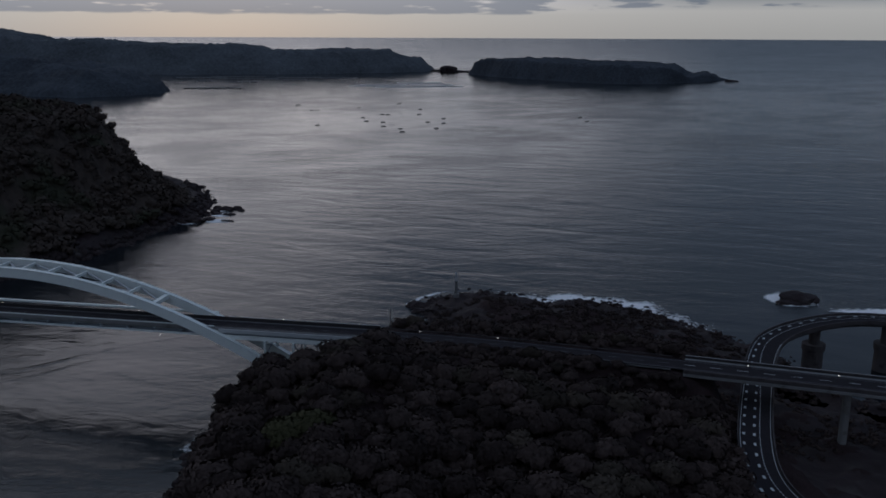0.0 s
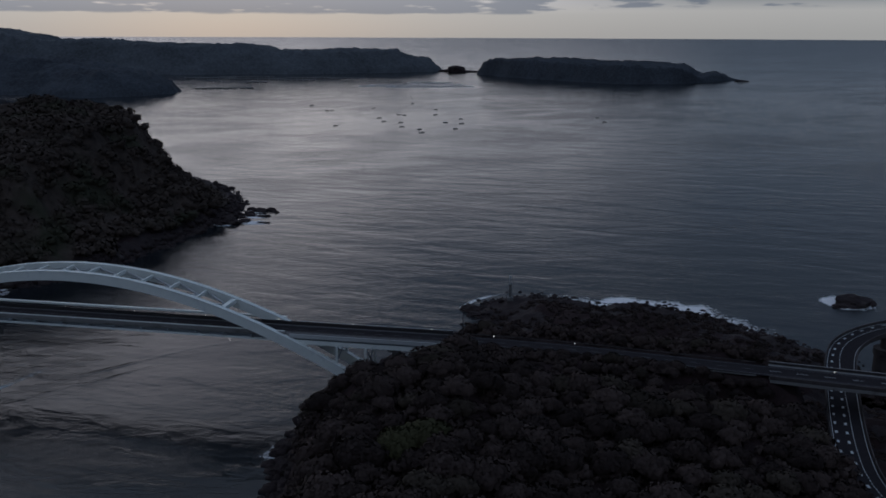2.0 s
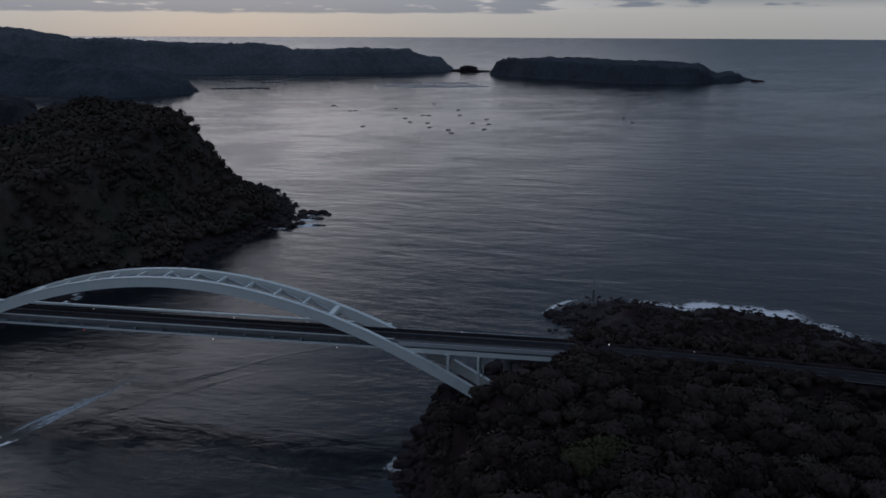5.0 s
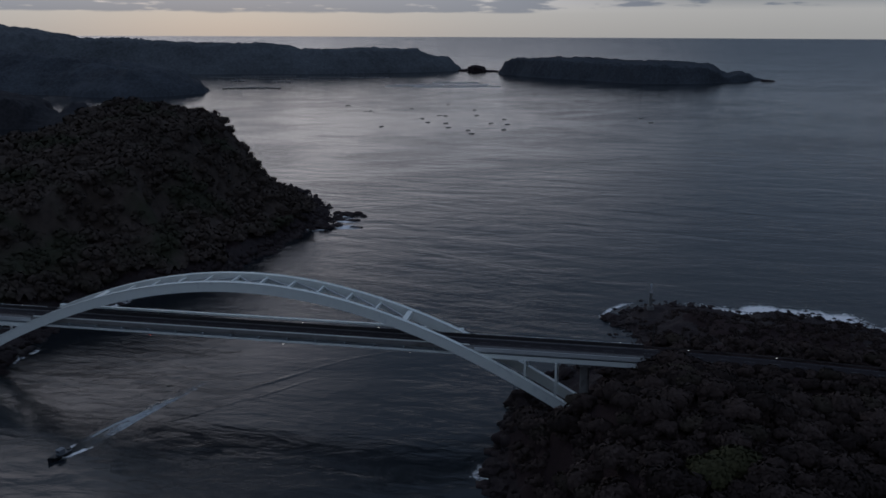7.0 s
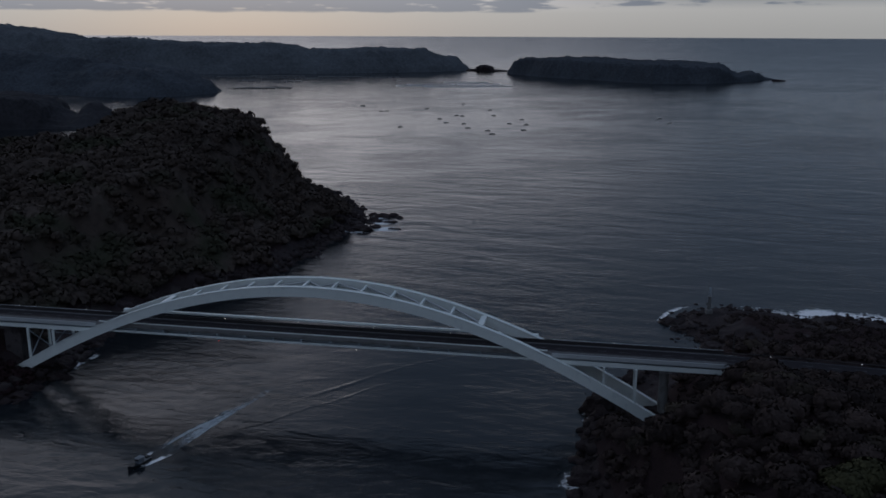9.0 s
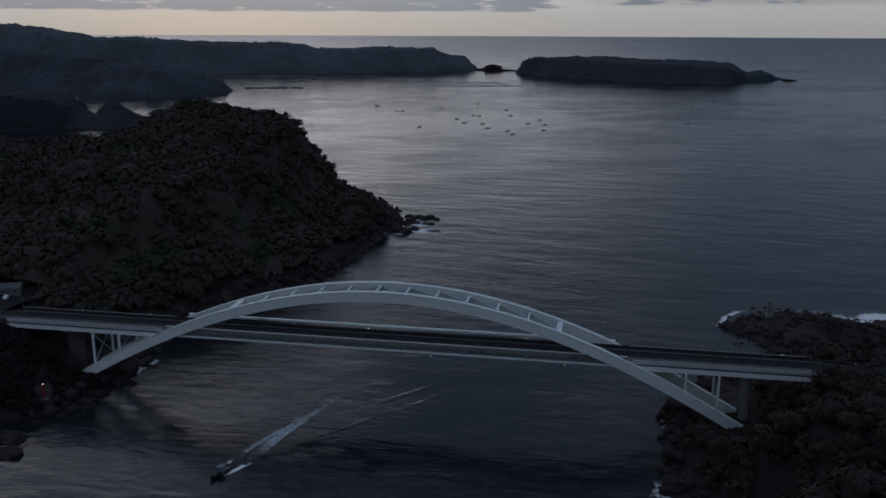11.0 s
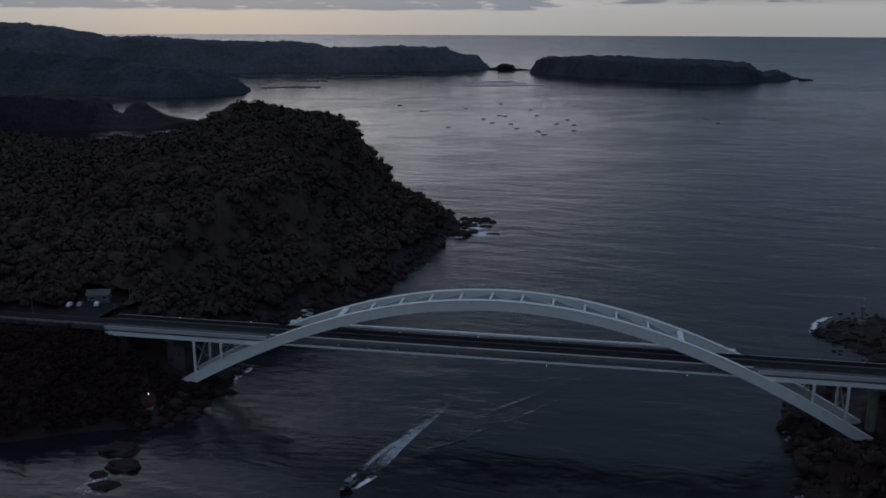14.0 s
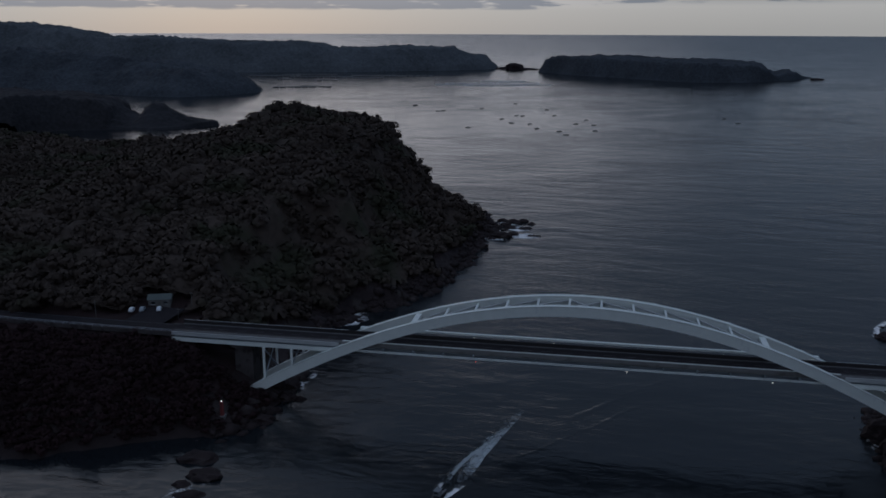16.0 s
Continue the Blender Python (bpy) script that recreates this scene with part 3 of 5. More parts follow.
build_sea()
tagged(new("ground", land_mesh("ground", near_height, (-90, 136, 240, 440), 1.6, [ROCK, SOIL], choose=rock_or_soil(5.5, 71))), "dark wooded island ground with a wet rocky shore", "ground", kind="structure")
tagged(new("ground_headland", land_mesh("ground_headland", head_height, (-700, 255, -165, 840), 3.0, [ROCK, SOIL], choose=rock_or_soil(9, 72))), "steep dark headland with rocky shore", "headland", kind="structure")
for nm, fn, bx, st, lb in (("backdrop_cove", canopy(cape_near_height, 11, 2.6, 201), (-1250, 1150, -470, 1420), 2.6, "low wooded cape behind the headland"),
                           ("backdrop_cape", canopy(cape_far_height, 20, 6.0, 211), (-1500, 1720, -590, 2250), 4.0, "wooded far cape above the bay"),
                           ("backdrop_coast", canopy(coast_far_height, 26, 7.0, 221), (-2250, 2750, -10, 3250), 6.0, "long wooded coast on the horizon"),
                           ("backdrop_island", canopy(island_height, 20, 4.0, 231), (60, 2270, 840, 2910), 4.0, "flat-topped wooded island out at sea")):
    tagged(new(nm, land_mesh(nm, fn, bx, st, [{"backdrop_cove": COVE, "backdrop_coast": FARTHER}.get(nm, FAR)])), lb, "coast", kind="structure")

# the arch bridge ----------------------------------------------------------------
UC, HALF, CROWN, RISE = 57.0, 118.5, 43.2, 37.8
DEEP = 3.5                               # rib depth
PANEL = 116.6 / 11
BOW = -0.09


def rib_top(u):
    s = ((u - UC) / HALF) ** 2
    return CROWN - RISE * ((1 - BOW) * s + BOW * s * s)


def rib_lean(u):
    x = (u - UC) / HALF
    return math.atan(RISE / HALF * (2 * (1 - BOW) * x + 4 * BOW * x ** 3))


def build_bridge():
    br = thing("arch_bridge", "pale blue steel arch bridge with two ribs over the strait", "bridge", at=MID, turn=math.degrees(AX))
    hw = RIBS / 2
    for side in (-1, 1):
        f = Form()
        us = [UC - 123.5 + 248 * i / 60 for i in range(61)]
        c = []
        for u in us:
            z = rib_top(u)
            t = rib_lean(u)
            n = Vector((math.sin(t), 0, math.cos(t)))
            top = Vector((u, side * hw, z))
            bot = top - n * DEEP
            for p, w in ((top, 0.85), (bot, 0.85)):
                c += [p + Vector((0, -w, 0)), p + Vector((0, w, 0))]
        fs = []
        for i in range(60):
            a, b = 4 * i, 4 * i + 4
            fs += [(a, a + 1, b + 1, b), (a + 2, b + 2, b + 3, a + 3), (a, b, b + 2, a + 2), (a + 1, a + 3, b + 3, b + 1)]
        fs += [(0, 2, 3, 1), (240, 241, 243, 242)]
        rib = part("arch_rib", f.add(c, fs), STEEL, br)
        # flange lips and joint covers
        lip = Form()
        for e in (-0.93, 0.93):
            lip.add([Vector((u, side * hw + e + s * 0.08, rib_top(u) + k)) for u in us for s, k in ((-1, -0.12), (1, -0.12), (1, 0.1), (-1, 0.1))],
                    [(4 * i + j, 4 * i + (j + 1) % 4, 4 * i + 4 + (j + 1) % 4, 4 * i + 4 + j) for i in range(60) for j in range(4)])
        part("flange", lip, STEEL, rib)
        for k in range(9):
            u = UC + (k - 4) * 24.5
            z, t = rib_top(u), rib_lean(u)
            m = Matrix.Translation((u, side * hw, z)) @ Matrix.Rotation(t, 4, "Y")
            part("joint_cover", Form().box(-0.9, -1.05, -0.5, 0.9, 1.05, 0.16, m), STEEL, rib)
    # bracing between the ribs
    for k in range(12):
        u = k * PANEL
        big = k in (0, 11)
        z = rib_top(u) - (0.95 if big else 1.3)
        w = 1.9 if big else 0.7
        part("strut", Form().box(u - w / 2, -hw + 0.86, z - (0.7 if big else 0.5), u + w / 2, hw - 0.86, z + (0.7 if big else 0.5)), STEEL, br)
    for k in range(11):
        if k == 5:
            u, v = 5 * PANEL, 6 * PANEL
            for s in (-1, 1):
                for e in (u, v):
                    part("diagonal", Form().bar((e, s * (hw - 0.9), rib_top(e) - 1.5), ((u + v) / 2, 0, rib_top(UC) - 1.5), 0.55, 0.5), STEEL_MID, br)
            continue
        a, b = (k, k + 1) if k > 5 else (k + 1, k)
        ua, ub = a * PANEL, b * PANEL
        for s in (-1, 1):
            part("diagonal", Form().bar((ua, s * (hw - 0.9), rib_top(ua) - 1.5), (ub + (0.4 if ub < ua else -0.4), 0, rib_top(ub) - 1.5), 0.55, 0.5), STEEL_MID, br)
    # deck
    xa, xb = U0, U1
    w = hw - 1.0
    part("deck_slab", Form().box(xa, -w, 23.3, xb, w, 23.9), CONC, br)
    part("roadway", Form().box(xa, -2.6, 23.9, xb, w - 0.9, Z_ROAD), ASPH, br)
    part("sidewalk", Form().box(xa, -w + 0.35, 23.9, xb, -2.6, 24.25), WALKWAY, br)
    part("curb", Form().box(xa, w - 0.9, 23.9, xb, w - 0.3, 24.25), CONC, br)
    for y in (-2.2, 3.6):
        part("edge_line", Form().box(xa, y - 0.06, Z_ROAD + 0.004, xb, y + 0.06, Z_ROAD + 0.012), WORN, br)
    x = xa + 2
    while x < xb - 5:
        part("lane_dash", Form().box(x, 0.62, Z_ROAD + 0.004, x + 3.5, 0.78, Z_ROAD + 0.012), WORN, br)
        x += 7.0
    ua, ub = UC - 83.5, UC + 83.5
    for s in (-1, 1):
        # Recessed web in darker steel: the deck's shade is put into its grey.
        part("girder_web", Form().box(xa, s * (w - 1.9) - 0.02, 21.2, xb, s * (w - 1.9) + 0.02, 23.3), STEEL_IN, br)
        y0, y1 = sorted((s * w, s * (w + 0.4)))
        # near beam in the concrete tone, far beam in the railing's dark brown
        part("edge_beam", Form().box(ua + 1, y0, 24.0, ub - 1, y1, 25.25), CONC if s < 0 else RAIL, br, "dull edge beam")
        if s < 0:
            part("edge_rail", Form().box(ua + 1, y0 + 0.02, 25.25, ub - 1, y1 - 0.02, 25.5), STEEL, br, "bright pale top rail")
        else:
            part("edge_rail", Form().box(ua + 4, hw + 0.6, 25.7, ub - 5, hw + 1.9, 26.4), STEEL, br, "bright pale top rail")
        part("tie_beam", Form().box(ua - 1, s * hw - 0.3, 22.0, ub + 1, s * hw + 0.3, 22.55), STEEL, br)
        for e0, e1 in ((xa, ua - 0.6), (ub + 0.6, xb)):
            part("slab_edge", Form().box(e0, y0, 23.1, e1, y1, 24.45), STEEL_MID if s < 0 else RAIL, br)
            part("fascia_girder", Form().box(e0, y0, 20.9, e1, y1, 22.4), STEEL, br)
    # floor beams under the deck, their ends reaching the tie beams
    k = -1
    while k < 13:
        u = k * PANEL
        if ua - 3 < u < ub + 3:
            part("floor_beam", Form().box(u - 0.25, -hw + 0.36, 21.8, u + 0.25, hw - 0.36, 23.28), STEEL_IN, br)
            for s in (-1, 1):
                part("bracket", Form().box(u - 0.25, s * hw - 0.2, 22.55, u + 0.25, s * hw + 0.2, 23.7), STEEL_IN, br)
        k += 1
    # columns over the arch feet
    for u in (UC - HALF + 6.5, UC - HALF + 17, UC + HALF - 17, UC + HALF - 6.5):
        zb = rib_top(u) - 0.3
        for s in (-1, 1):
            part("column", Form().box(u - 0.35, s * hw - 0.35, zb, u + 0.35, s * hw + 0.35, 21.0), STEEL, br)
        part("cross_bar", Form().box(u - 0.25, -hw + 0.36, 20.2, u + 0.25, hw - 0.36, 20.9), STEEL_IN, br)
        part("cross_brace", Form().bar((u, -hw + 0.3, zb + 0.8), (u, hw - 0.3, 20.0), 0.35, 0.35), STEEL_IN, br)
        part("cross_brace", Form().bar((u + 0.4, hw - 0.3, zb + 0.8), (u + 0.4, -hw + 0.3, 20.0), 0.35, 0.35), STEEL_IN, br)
    # far railing and the bridge's railings
    for s in (-1, 1):
        y = s * (w - 0.15)
        f = Form()
        n = int((xb - xa) / 2.0)
        for i in range(n + 1):
            x = xa + (xb - xa) * i / n
            f.box(x - 0.04, y - 0.04, 24.4, x + 0.04, y + 0.04, 25.6)
        for z in (24.6, 24.95, 25.3, 25.6):
            f.box(xa, y - 0.05, z - 0.05, xb, y + 0.05, z + 0.05)
        part("railing", f, RAIL, br)
    for e0, e1 in ((xa, ua), (ub, xb)):
        part("handrail", Form().box(e0, w - 0.46, 25.68, e1, w - 0.3, 25.78), STEEL_MID, br, "thin pale top rail")
    part("fence_panel", Form().box(xa, w - 0.42, 24.3, xb, w - 0.36, 25.55), RAIL, br, "dark close-barred fence")
    # piers
    part("pier", Form().box(-64 - 3.4, -3.2, -1, -64 + 3.4, 3.2, 19.6).box(-64 - 3.8, -5, 19.6, -64 + 3.8, 5, 21.2), CONC_DARK, br)
    part("pier", Form().tube((178.5, 0, 0), (178.5, 0, 19.8), 1.6, n=20).box(176.5, -4.8, 19.8, 180.5, 4.8, 21.2), CONC, br)
    part("abutment", Form().box(xa - 4, -w, 18.5, xa, w, 23.9), CONC_DARK, br)
    part("abutment", Form().box(xb, -w - 0.5, 14, xb + 5, w + 0.5, 23.84), CONC, br)
    for u in (UC - HALF, UC + HALF):
        for s in (-1, 1):
            part("skewback", Form().box(u - 4, s * hw - 2.2, -3, u + 4, s * hw + 2.2, 1.6), CONC, br)
    return br


bridge = build_bridge()
for u in [-65.6 + 28.4 * k for k in range(10)]:
    lm = thing("road_stud_light", "small white marker light on the bridge railing", "lamp", "marker lights along the road", at=on_axis(u, RIBS / 2 - 1.2, 25.75))
    part("housing", Form().box(-0.12, -0.1, -0.12, 0.12, 0.1, 0.02), RAIL, lm)
    part("lens", Form().box(-0.07, -0.07, 0.02, 0.07, 0.07, 0.16), LAMP, lm)

# the approach roads ---------------------------------------------------------------


def ribbon(path, a, b, z0, z1):
    return Form().sweep(path, rect(a, z0, b, z1))


def build_main_road():
    rd = thing("main_road", "dark asphalt two-lane road with concrete edges", "road", kind="structure")
    p = BEND
    part("roadway", ribbon(p, -4.6, 4.0, -0.25, 0.0), ASPH, rd)
    cut = [i for i, q in enumerate(p) if q.x > 74][0]
    part("shoulder", ribbon(p[cut:], 4.0, 6.0, -0.25, 0.15), CONC_DARK, rd)
    part("shoulder", ribbon(p[cut:], -6.0, -4.6, -0.25, 0.15), CONC, rd)
    part("shoulder", ribbon(p[10:cut], 4.0, 5.2, -0.25, 0.12), WALKWAY, rd, "pale paved shoulder")
    for s in (-3.65, 3.05):
        part("edge_line", ribbon(p, s - 0.09, s + 0.09, 0.004, 0.012), WORN, rd)
    for i in range(0, len(p) - 2, 2):
        q = p[i]
        d = (p[i + 1] - q) * 0.75
        part("lane_dash", Form().sweep([q, q + d * 1.1], rect(-0.4, 0.004, -0.2, 0.012)), PAINT if q.x > 74 else WORN, rd)
    v = [i for i, q in enumerate(p) if q.x > 74]
    w = p[v[0]:]
    part("viaduct_girder", ribbon(w, -4.5, 4.5, -2.2, -0.26), CONC, rd, "grey viaduct girder")
    # The girder's shadow above the pale edge beam is put into this dark parapet.
    part("parapet", ribbon(w, 6.0, 6.3, -0.4, 0.75), CONC_DARK, rd, "stained concrete parapet darkened for the girder's shadow")
    part("edge_beam", ribbon(w, 6.3, 6.55, -1.3, -0.5), CONC, rd, "pale concrete edge beam")
    part("parapet", ribbon(w, -6.35, -6.0, -0.9, 1.0), RAIL, rd, "dark close-barred fence")
    part("coping", ribbon(w, -6.45, -5.9, 1.0, 1.12), CONC, rd, "pale coping")
    part("guard_rail", ribbon(p[:v[0]], -5.4, -5.25, 0.4, 0.8), CONC_DARK, rd, "dull brownish guard rail")
    part("guard_rail", ribbon(p[:v[0]], 5.7, 5.85, 0.45, 0.8), RAIL, rd)
    for i in (v[0] + 1, v[0] + 12, v[0] + 22):
        q = p[i]
        part("pier", Form().tube((q.x, q.y, 0), (q.x, q.y, Z_ROAD - 2.2), 1.3, n=16), CONC, rd)


build_main_road()

LOOP_CTRL = [(91.7, 180.1, 11.5), (87.4, 192.8, 12.0), (85.1, 202.6, 12.7), (85.8, 213.7, 13.2), (89.2, 227.2, 14.0), (94.5, 242.7, 14.7), (101.1, 260.1, 15.5), (109.5, 281.1, 17.0), (118.3, 297.5, 18.0), (129.1, 308.2, 18.6), (142.7, 315.6, 19.2), (156.2, 319.2, 19.6), (168.3, 317.4, 20.0), (177.7, 310.6, 20.5), (183.1, 297.8, 21.0)]


def smooth_path(ctrl, n=8):
    P = [Vector(c) for c in ctrl]
    P = [2 * P[0] - P[1]] + P + [2 * P[-1] - P[-2]]
    out = []
    for i in range(1, len(P) - 2):
        a, b, c, d = P[i - 1:i + 3]
        for k in range(n):
            t = k / n
            out.append(0.5 * (2 * b + (c - a) * t + (2 * a - 5 * b + 4 * c - d) * t * t + (3 * b - a - 3 * c + d) * t ** 3))
    return out + [P[-2]]


def build_loop():
    p = smooth_path(LOOP_CTRL)
    lp = thing("loop_road", "curving loop viaduct with white dotted lane markings", "road", kind="structure")
    part("roadway", ribbon(p, -4.7, 4.7, -0.3, 0.0), ASPH, lp)
    part("girder", ribbon(p, -3.6, 3.6, -2.0, -0.3), CONC_DARK, lp)
    for s in (-1, 1):
        a, b = sorted((s * 4.7, s * 5.05))
        part("parapet", ribbon(p, a, b, -0.7, 0.85), CONC_DARK, lp)
        part("edge_line", ribbon(p, s * 4.2 - 0.08, s * 4.2 + 0.08, 0.004, 0.012), PAINT, lp)
    # slow-down blocks in the outer lane and a dotted line beside it
    run, k, nxt = 0.0, 0, 0.0
    for a, b in zip(p, p[1:]):
        d = b - a
        s = Vector((d.y, -d.x, 0)).normalized()
        l = d.length
        e = d.normalized()
        while nxt < run + l:
            q = a + d * ((nxt - run) / l)
            far = min(max((q.z - 15) / 2.5, 0), 1)
            if k % 4 == 0:
                for off in (-3.2, -0.3) if far < 0.5 else (-2.8,):
                    c = q + s * off
                    part("lane_block", Form().sweep([c - e * 0.75, c + e * 0.75], rect(-0.36, 0.004, 0.36, 0.012)), PAINT, lp)
            c = q + s * (1.2 - 1.7 * far)
            part("lane_dot", Form().sweep([c - e * 0.4, c + e * 0.4], rect(-0.12, 0.004, 0.12, 0.012)), PAINT, lp)
            nxt += 1.45
            k += 1
        run += l
    for x, y, z in ((142.7, 315.8, 18.9), (170.5, 316.0, 19.9)):
        pier = part("pier", Form().tube((x, y, -2), (x, y, 8.5), 3.9, 3.7, n=20).tube((x, y, 8.5), (x, y, 11.0), 4.3, 4.3, n=20), CONC_DARK, lp, "dark round concrete caisson")
        part("pier_column", Form().tube((x, y, 11.0), (x, y, z - 2.0), 2.0, 2.0, n=16), CONC_DARK, pier)
    for i in (20, 32):
        q = p[i]
        part("pier", Form().tube((q.x, q.y, 0), (q.x, q.y, q.z - 2.0), 1.5, n=16), CONC, lp)


build_loop()

# trees -------------------------------------------------------------------------------


def sphere_points(n, rng):
    v = rng.normal(size=(n, 3))
    return v / np.linalg.norm(v, axis=1)[:, None]


def leaf_cards(centres, normals, size, rng):
    """Small bent leaf sprays, each two triangles at a tilt."""
    n = len(centres)
    a = np.cross(normals, rng.normal(size=(n, 3)))
    a /= np.linalg.norm(a, axis=1)[:, None] + 1e-9
    b = np.cross(normals, a)
    s = (np.asarray(size) * rng.uniform(0.6, 1.4, n))[:, None]
    lift = normals * s * rng.uniform(-0.3, 0.5, (n, 1))
    V = np.stack([centres - a * s, centres - b * s * 0.7 + lift, centres + a * s, centres + b * s * 0.7 - lift], 1).reshape(-1, 3)
    i = np.arange(n) * 4
    F = np.concatenate([np.stack([i, i + 1, i + 2], 1), np.stack([i, i + 2, i + 3], 1)])
    return V, F


def ball():
    bm = bmesh.new()
    bmesh.ops.create_icosphere(bm, subdivisions=1, radius=1)
    V = np.array([v.co[:] for v in bm.verts])
    F = np.array([[v.index for v in f.verts] for f in bm.faces])
    bm.free()
    return V, F


BALL_V, BALL_F = ball()


def crown_arrays(rng, radius, high, lumps, leaves):
    """A broad evergreen crown: several uneven lumps, each shaggy with leaf sprays. Vertices, faces, soft normals."""
    Vs, Fs, Ns, k = [], [], [], 0
    mid = np.array([0, 0, high * 0.2])
    for j in range(lumps):
        a = 2.4 * j + rng.uniform(-0.5, 0.5)
        r = radius * math.sqrt((j + 0.3) / lumps) * 0.66
        c = np.array([r * math.cos(a), r * math.sin(a), high * (0.60 - 0.42 * (r / radius) ** 2) + rng.uniform(-0.3, 0.3)])
        size = radius * rng.uniform(0.46, 0.62)
        flat = np.array([1, 1, 0.7])
        core = (0.86, 0.96) if leaves > 60 else (0.62, 0.80)
        V = BALL_V * size * flat * rng.uniform(*core, (len(BALL_V), 1)) + c
        Vs.append(V)
        Fs.append(BALL_F + k)
        Ns.append(BALL_V + 0.5 * (V - mid) / radius)
        k += len(V)
        n = sphere_points(leaves, rng)
        n[:, 2] = np.where(n[:, 2] < -0.3, -n[:, 2], n[:, 2])
        ctr = c + n * size * flat * rng.uniform(0.86, 1.14, (leaves, 1))
        V, F = leaf_cards(ctr, n + 0.18 * rng.normal(size=n.shape), size * (0.15 if leaves > 60 else 0.29), rng)
        Vs.append(V)
        Fs.append(F + k)
        Ns.append(np.repeat(n + 0.5 * (ctr - mid) / radius + 0.16 * rng.normal(size=n.shape), 4, 0))
        k += len(V)
    N = np.concatenate(Ns)
    return np.concatenate(Vs), np.concatenate(Fs), N / np.linalg.norm(N, axis=1)[:, None]


def trunk_form(high):
    f = Form().tube((0, 0, -1.5), (0.1, 0.05, high * 0.55), 0.28, 0.16, 7)
    for k in range(4):
        a = 1.6 * k + 0.4
        f.tube((0.08, 0.04, high * 0.42), (1.6 * math.cos(a), 1.6 * math.sin(a), high * 0.75), 0.11, 0.05, 5)
    return f


TREE_KINDS = []
for kind in range(8):
    rng = np.random.default_rng(100 + kind)
    rad, high = (3.6, 4.4, 5.0, 3.9, 4.7, 4.1, 4.5, 3.7)[kind], (6.0, 7.0, 7.5, 6.6, 6.2, 8.0, 6.6, 6.2)[kind]
    V, F, N = crown_arrays(rng, rad, high, 7, 145)
    TREE_KINDS.append((grid_mesh("crown", V, F, [LEAF_MID if kind > 5 else LEAF], False, normals=N), trunk_form(high).mesh("trunk", BARK), high))
V, F, N = crown_arrays(np.random.default_rng(140), 5.4, 7.5, 9, 260)
PALE_CROWN = grid_mesh("crown", V, F, [LEAF_PALE], False, normals=N)


def plant_tree(at, turn, size, kind, label, pale=False):
    crown, trunk, high = TREE_KINDS[kind]
    t = new("tree")
    t.matrix_world = Matrix.Translation(at) @ Matrix.Rotation(turn, 4, "Z") @ Matrix.Scale(size, 4)
    tagged(t, label, "tree", "trees on the island hill")
    part("trunk", trunk, BARK, t)
    part("crown", PALE_CROWN if pale else crown, LEAF, t)
    return t


rng = np.random.default_rng(7)
spots = []
for pale in ((-29, 179), (-35, 176)):
    spots.append((pale[0], pale[1], True))
tries = 0
while len(spots) < 345 and tries < 24000:
    tries += 1
    x, y = rng.uniform(-80, 90), rng.uniform(146, 312)
    if inside(x, y, HILL) < 1.0 or x > 68 and y < 222 or road_gap(x, y)[0] < 9.0 or hollow(x, y) > 0.3:
        continue
    v = Vector((x, y, 0)) - MID
    if v.dot(ALONG) < U1 + 4 and (v.dot(ACROSS) > -10 or v.dot(ACROSS) > -24 and x < -44 + 0.3 * (y - 297)):
        continue
    if all((x - a) ** 2 + (y - b) ** 2 > 30 for a, b, _ in spots):
        spots.append((x, y, False))
for i in range(2, 26):
    p, q = BEND[i], BEND[i + 1]
    d = (q - p).normalized()
    s = Vector((d.y, -d.x, 0))
    e = p + s * rng.uniform(7.4, 8.6)
    if e.x < 72:
        z = float(near_height(np.array([e.x]), np.array([e.y]))[0])
        plant_tree((e.x, e.y, z - 0.3), rng.uniform(0, 6.28), rng.uniform(0.8, 1.0) if e.x < -14 else rng.uniform(0.45, 0.62), int(rng.integers(6)), "dark evergreen tree at the road's edge")
for x, y, pale in spots:
    z = float(near_height(np.array([x]), np.array([y]))[0])
    near_road = 0.62 if x > -18 and y > 228 else 1.0
    plant_tree((x, y, z - 0.3), rng.uniform(0, 6.28), rng.uniform(0.9, 1.1) if pale else near_road * rng.uniform(0.7, 1.25), int(rng.integers(6)) if rng.random() > 0.14 else int(rng.integers(6, 8)),
               "broad yellow-green tree among dark evergreens" if pale else "dark evergreen broadleaf tree on the hill", pale)


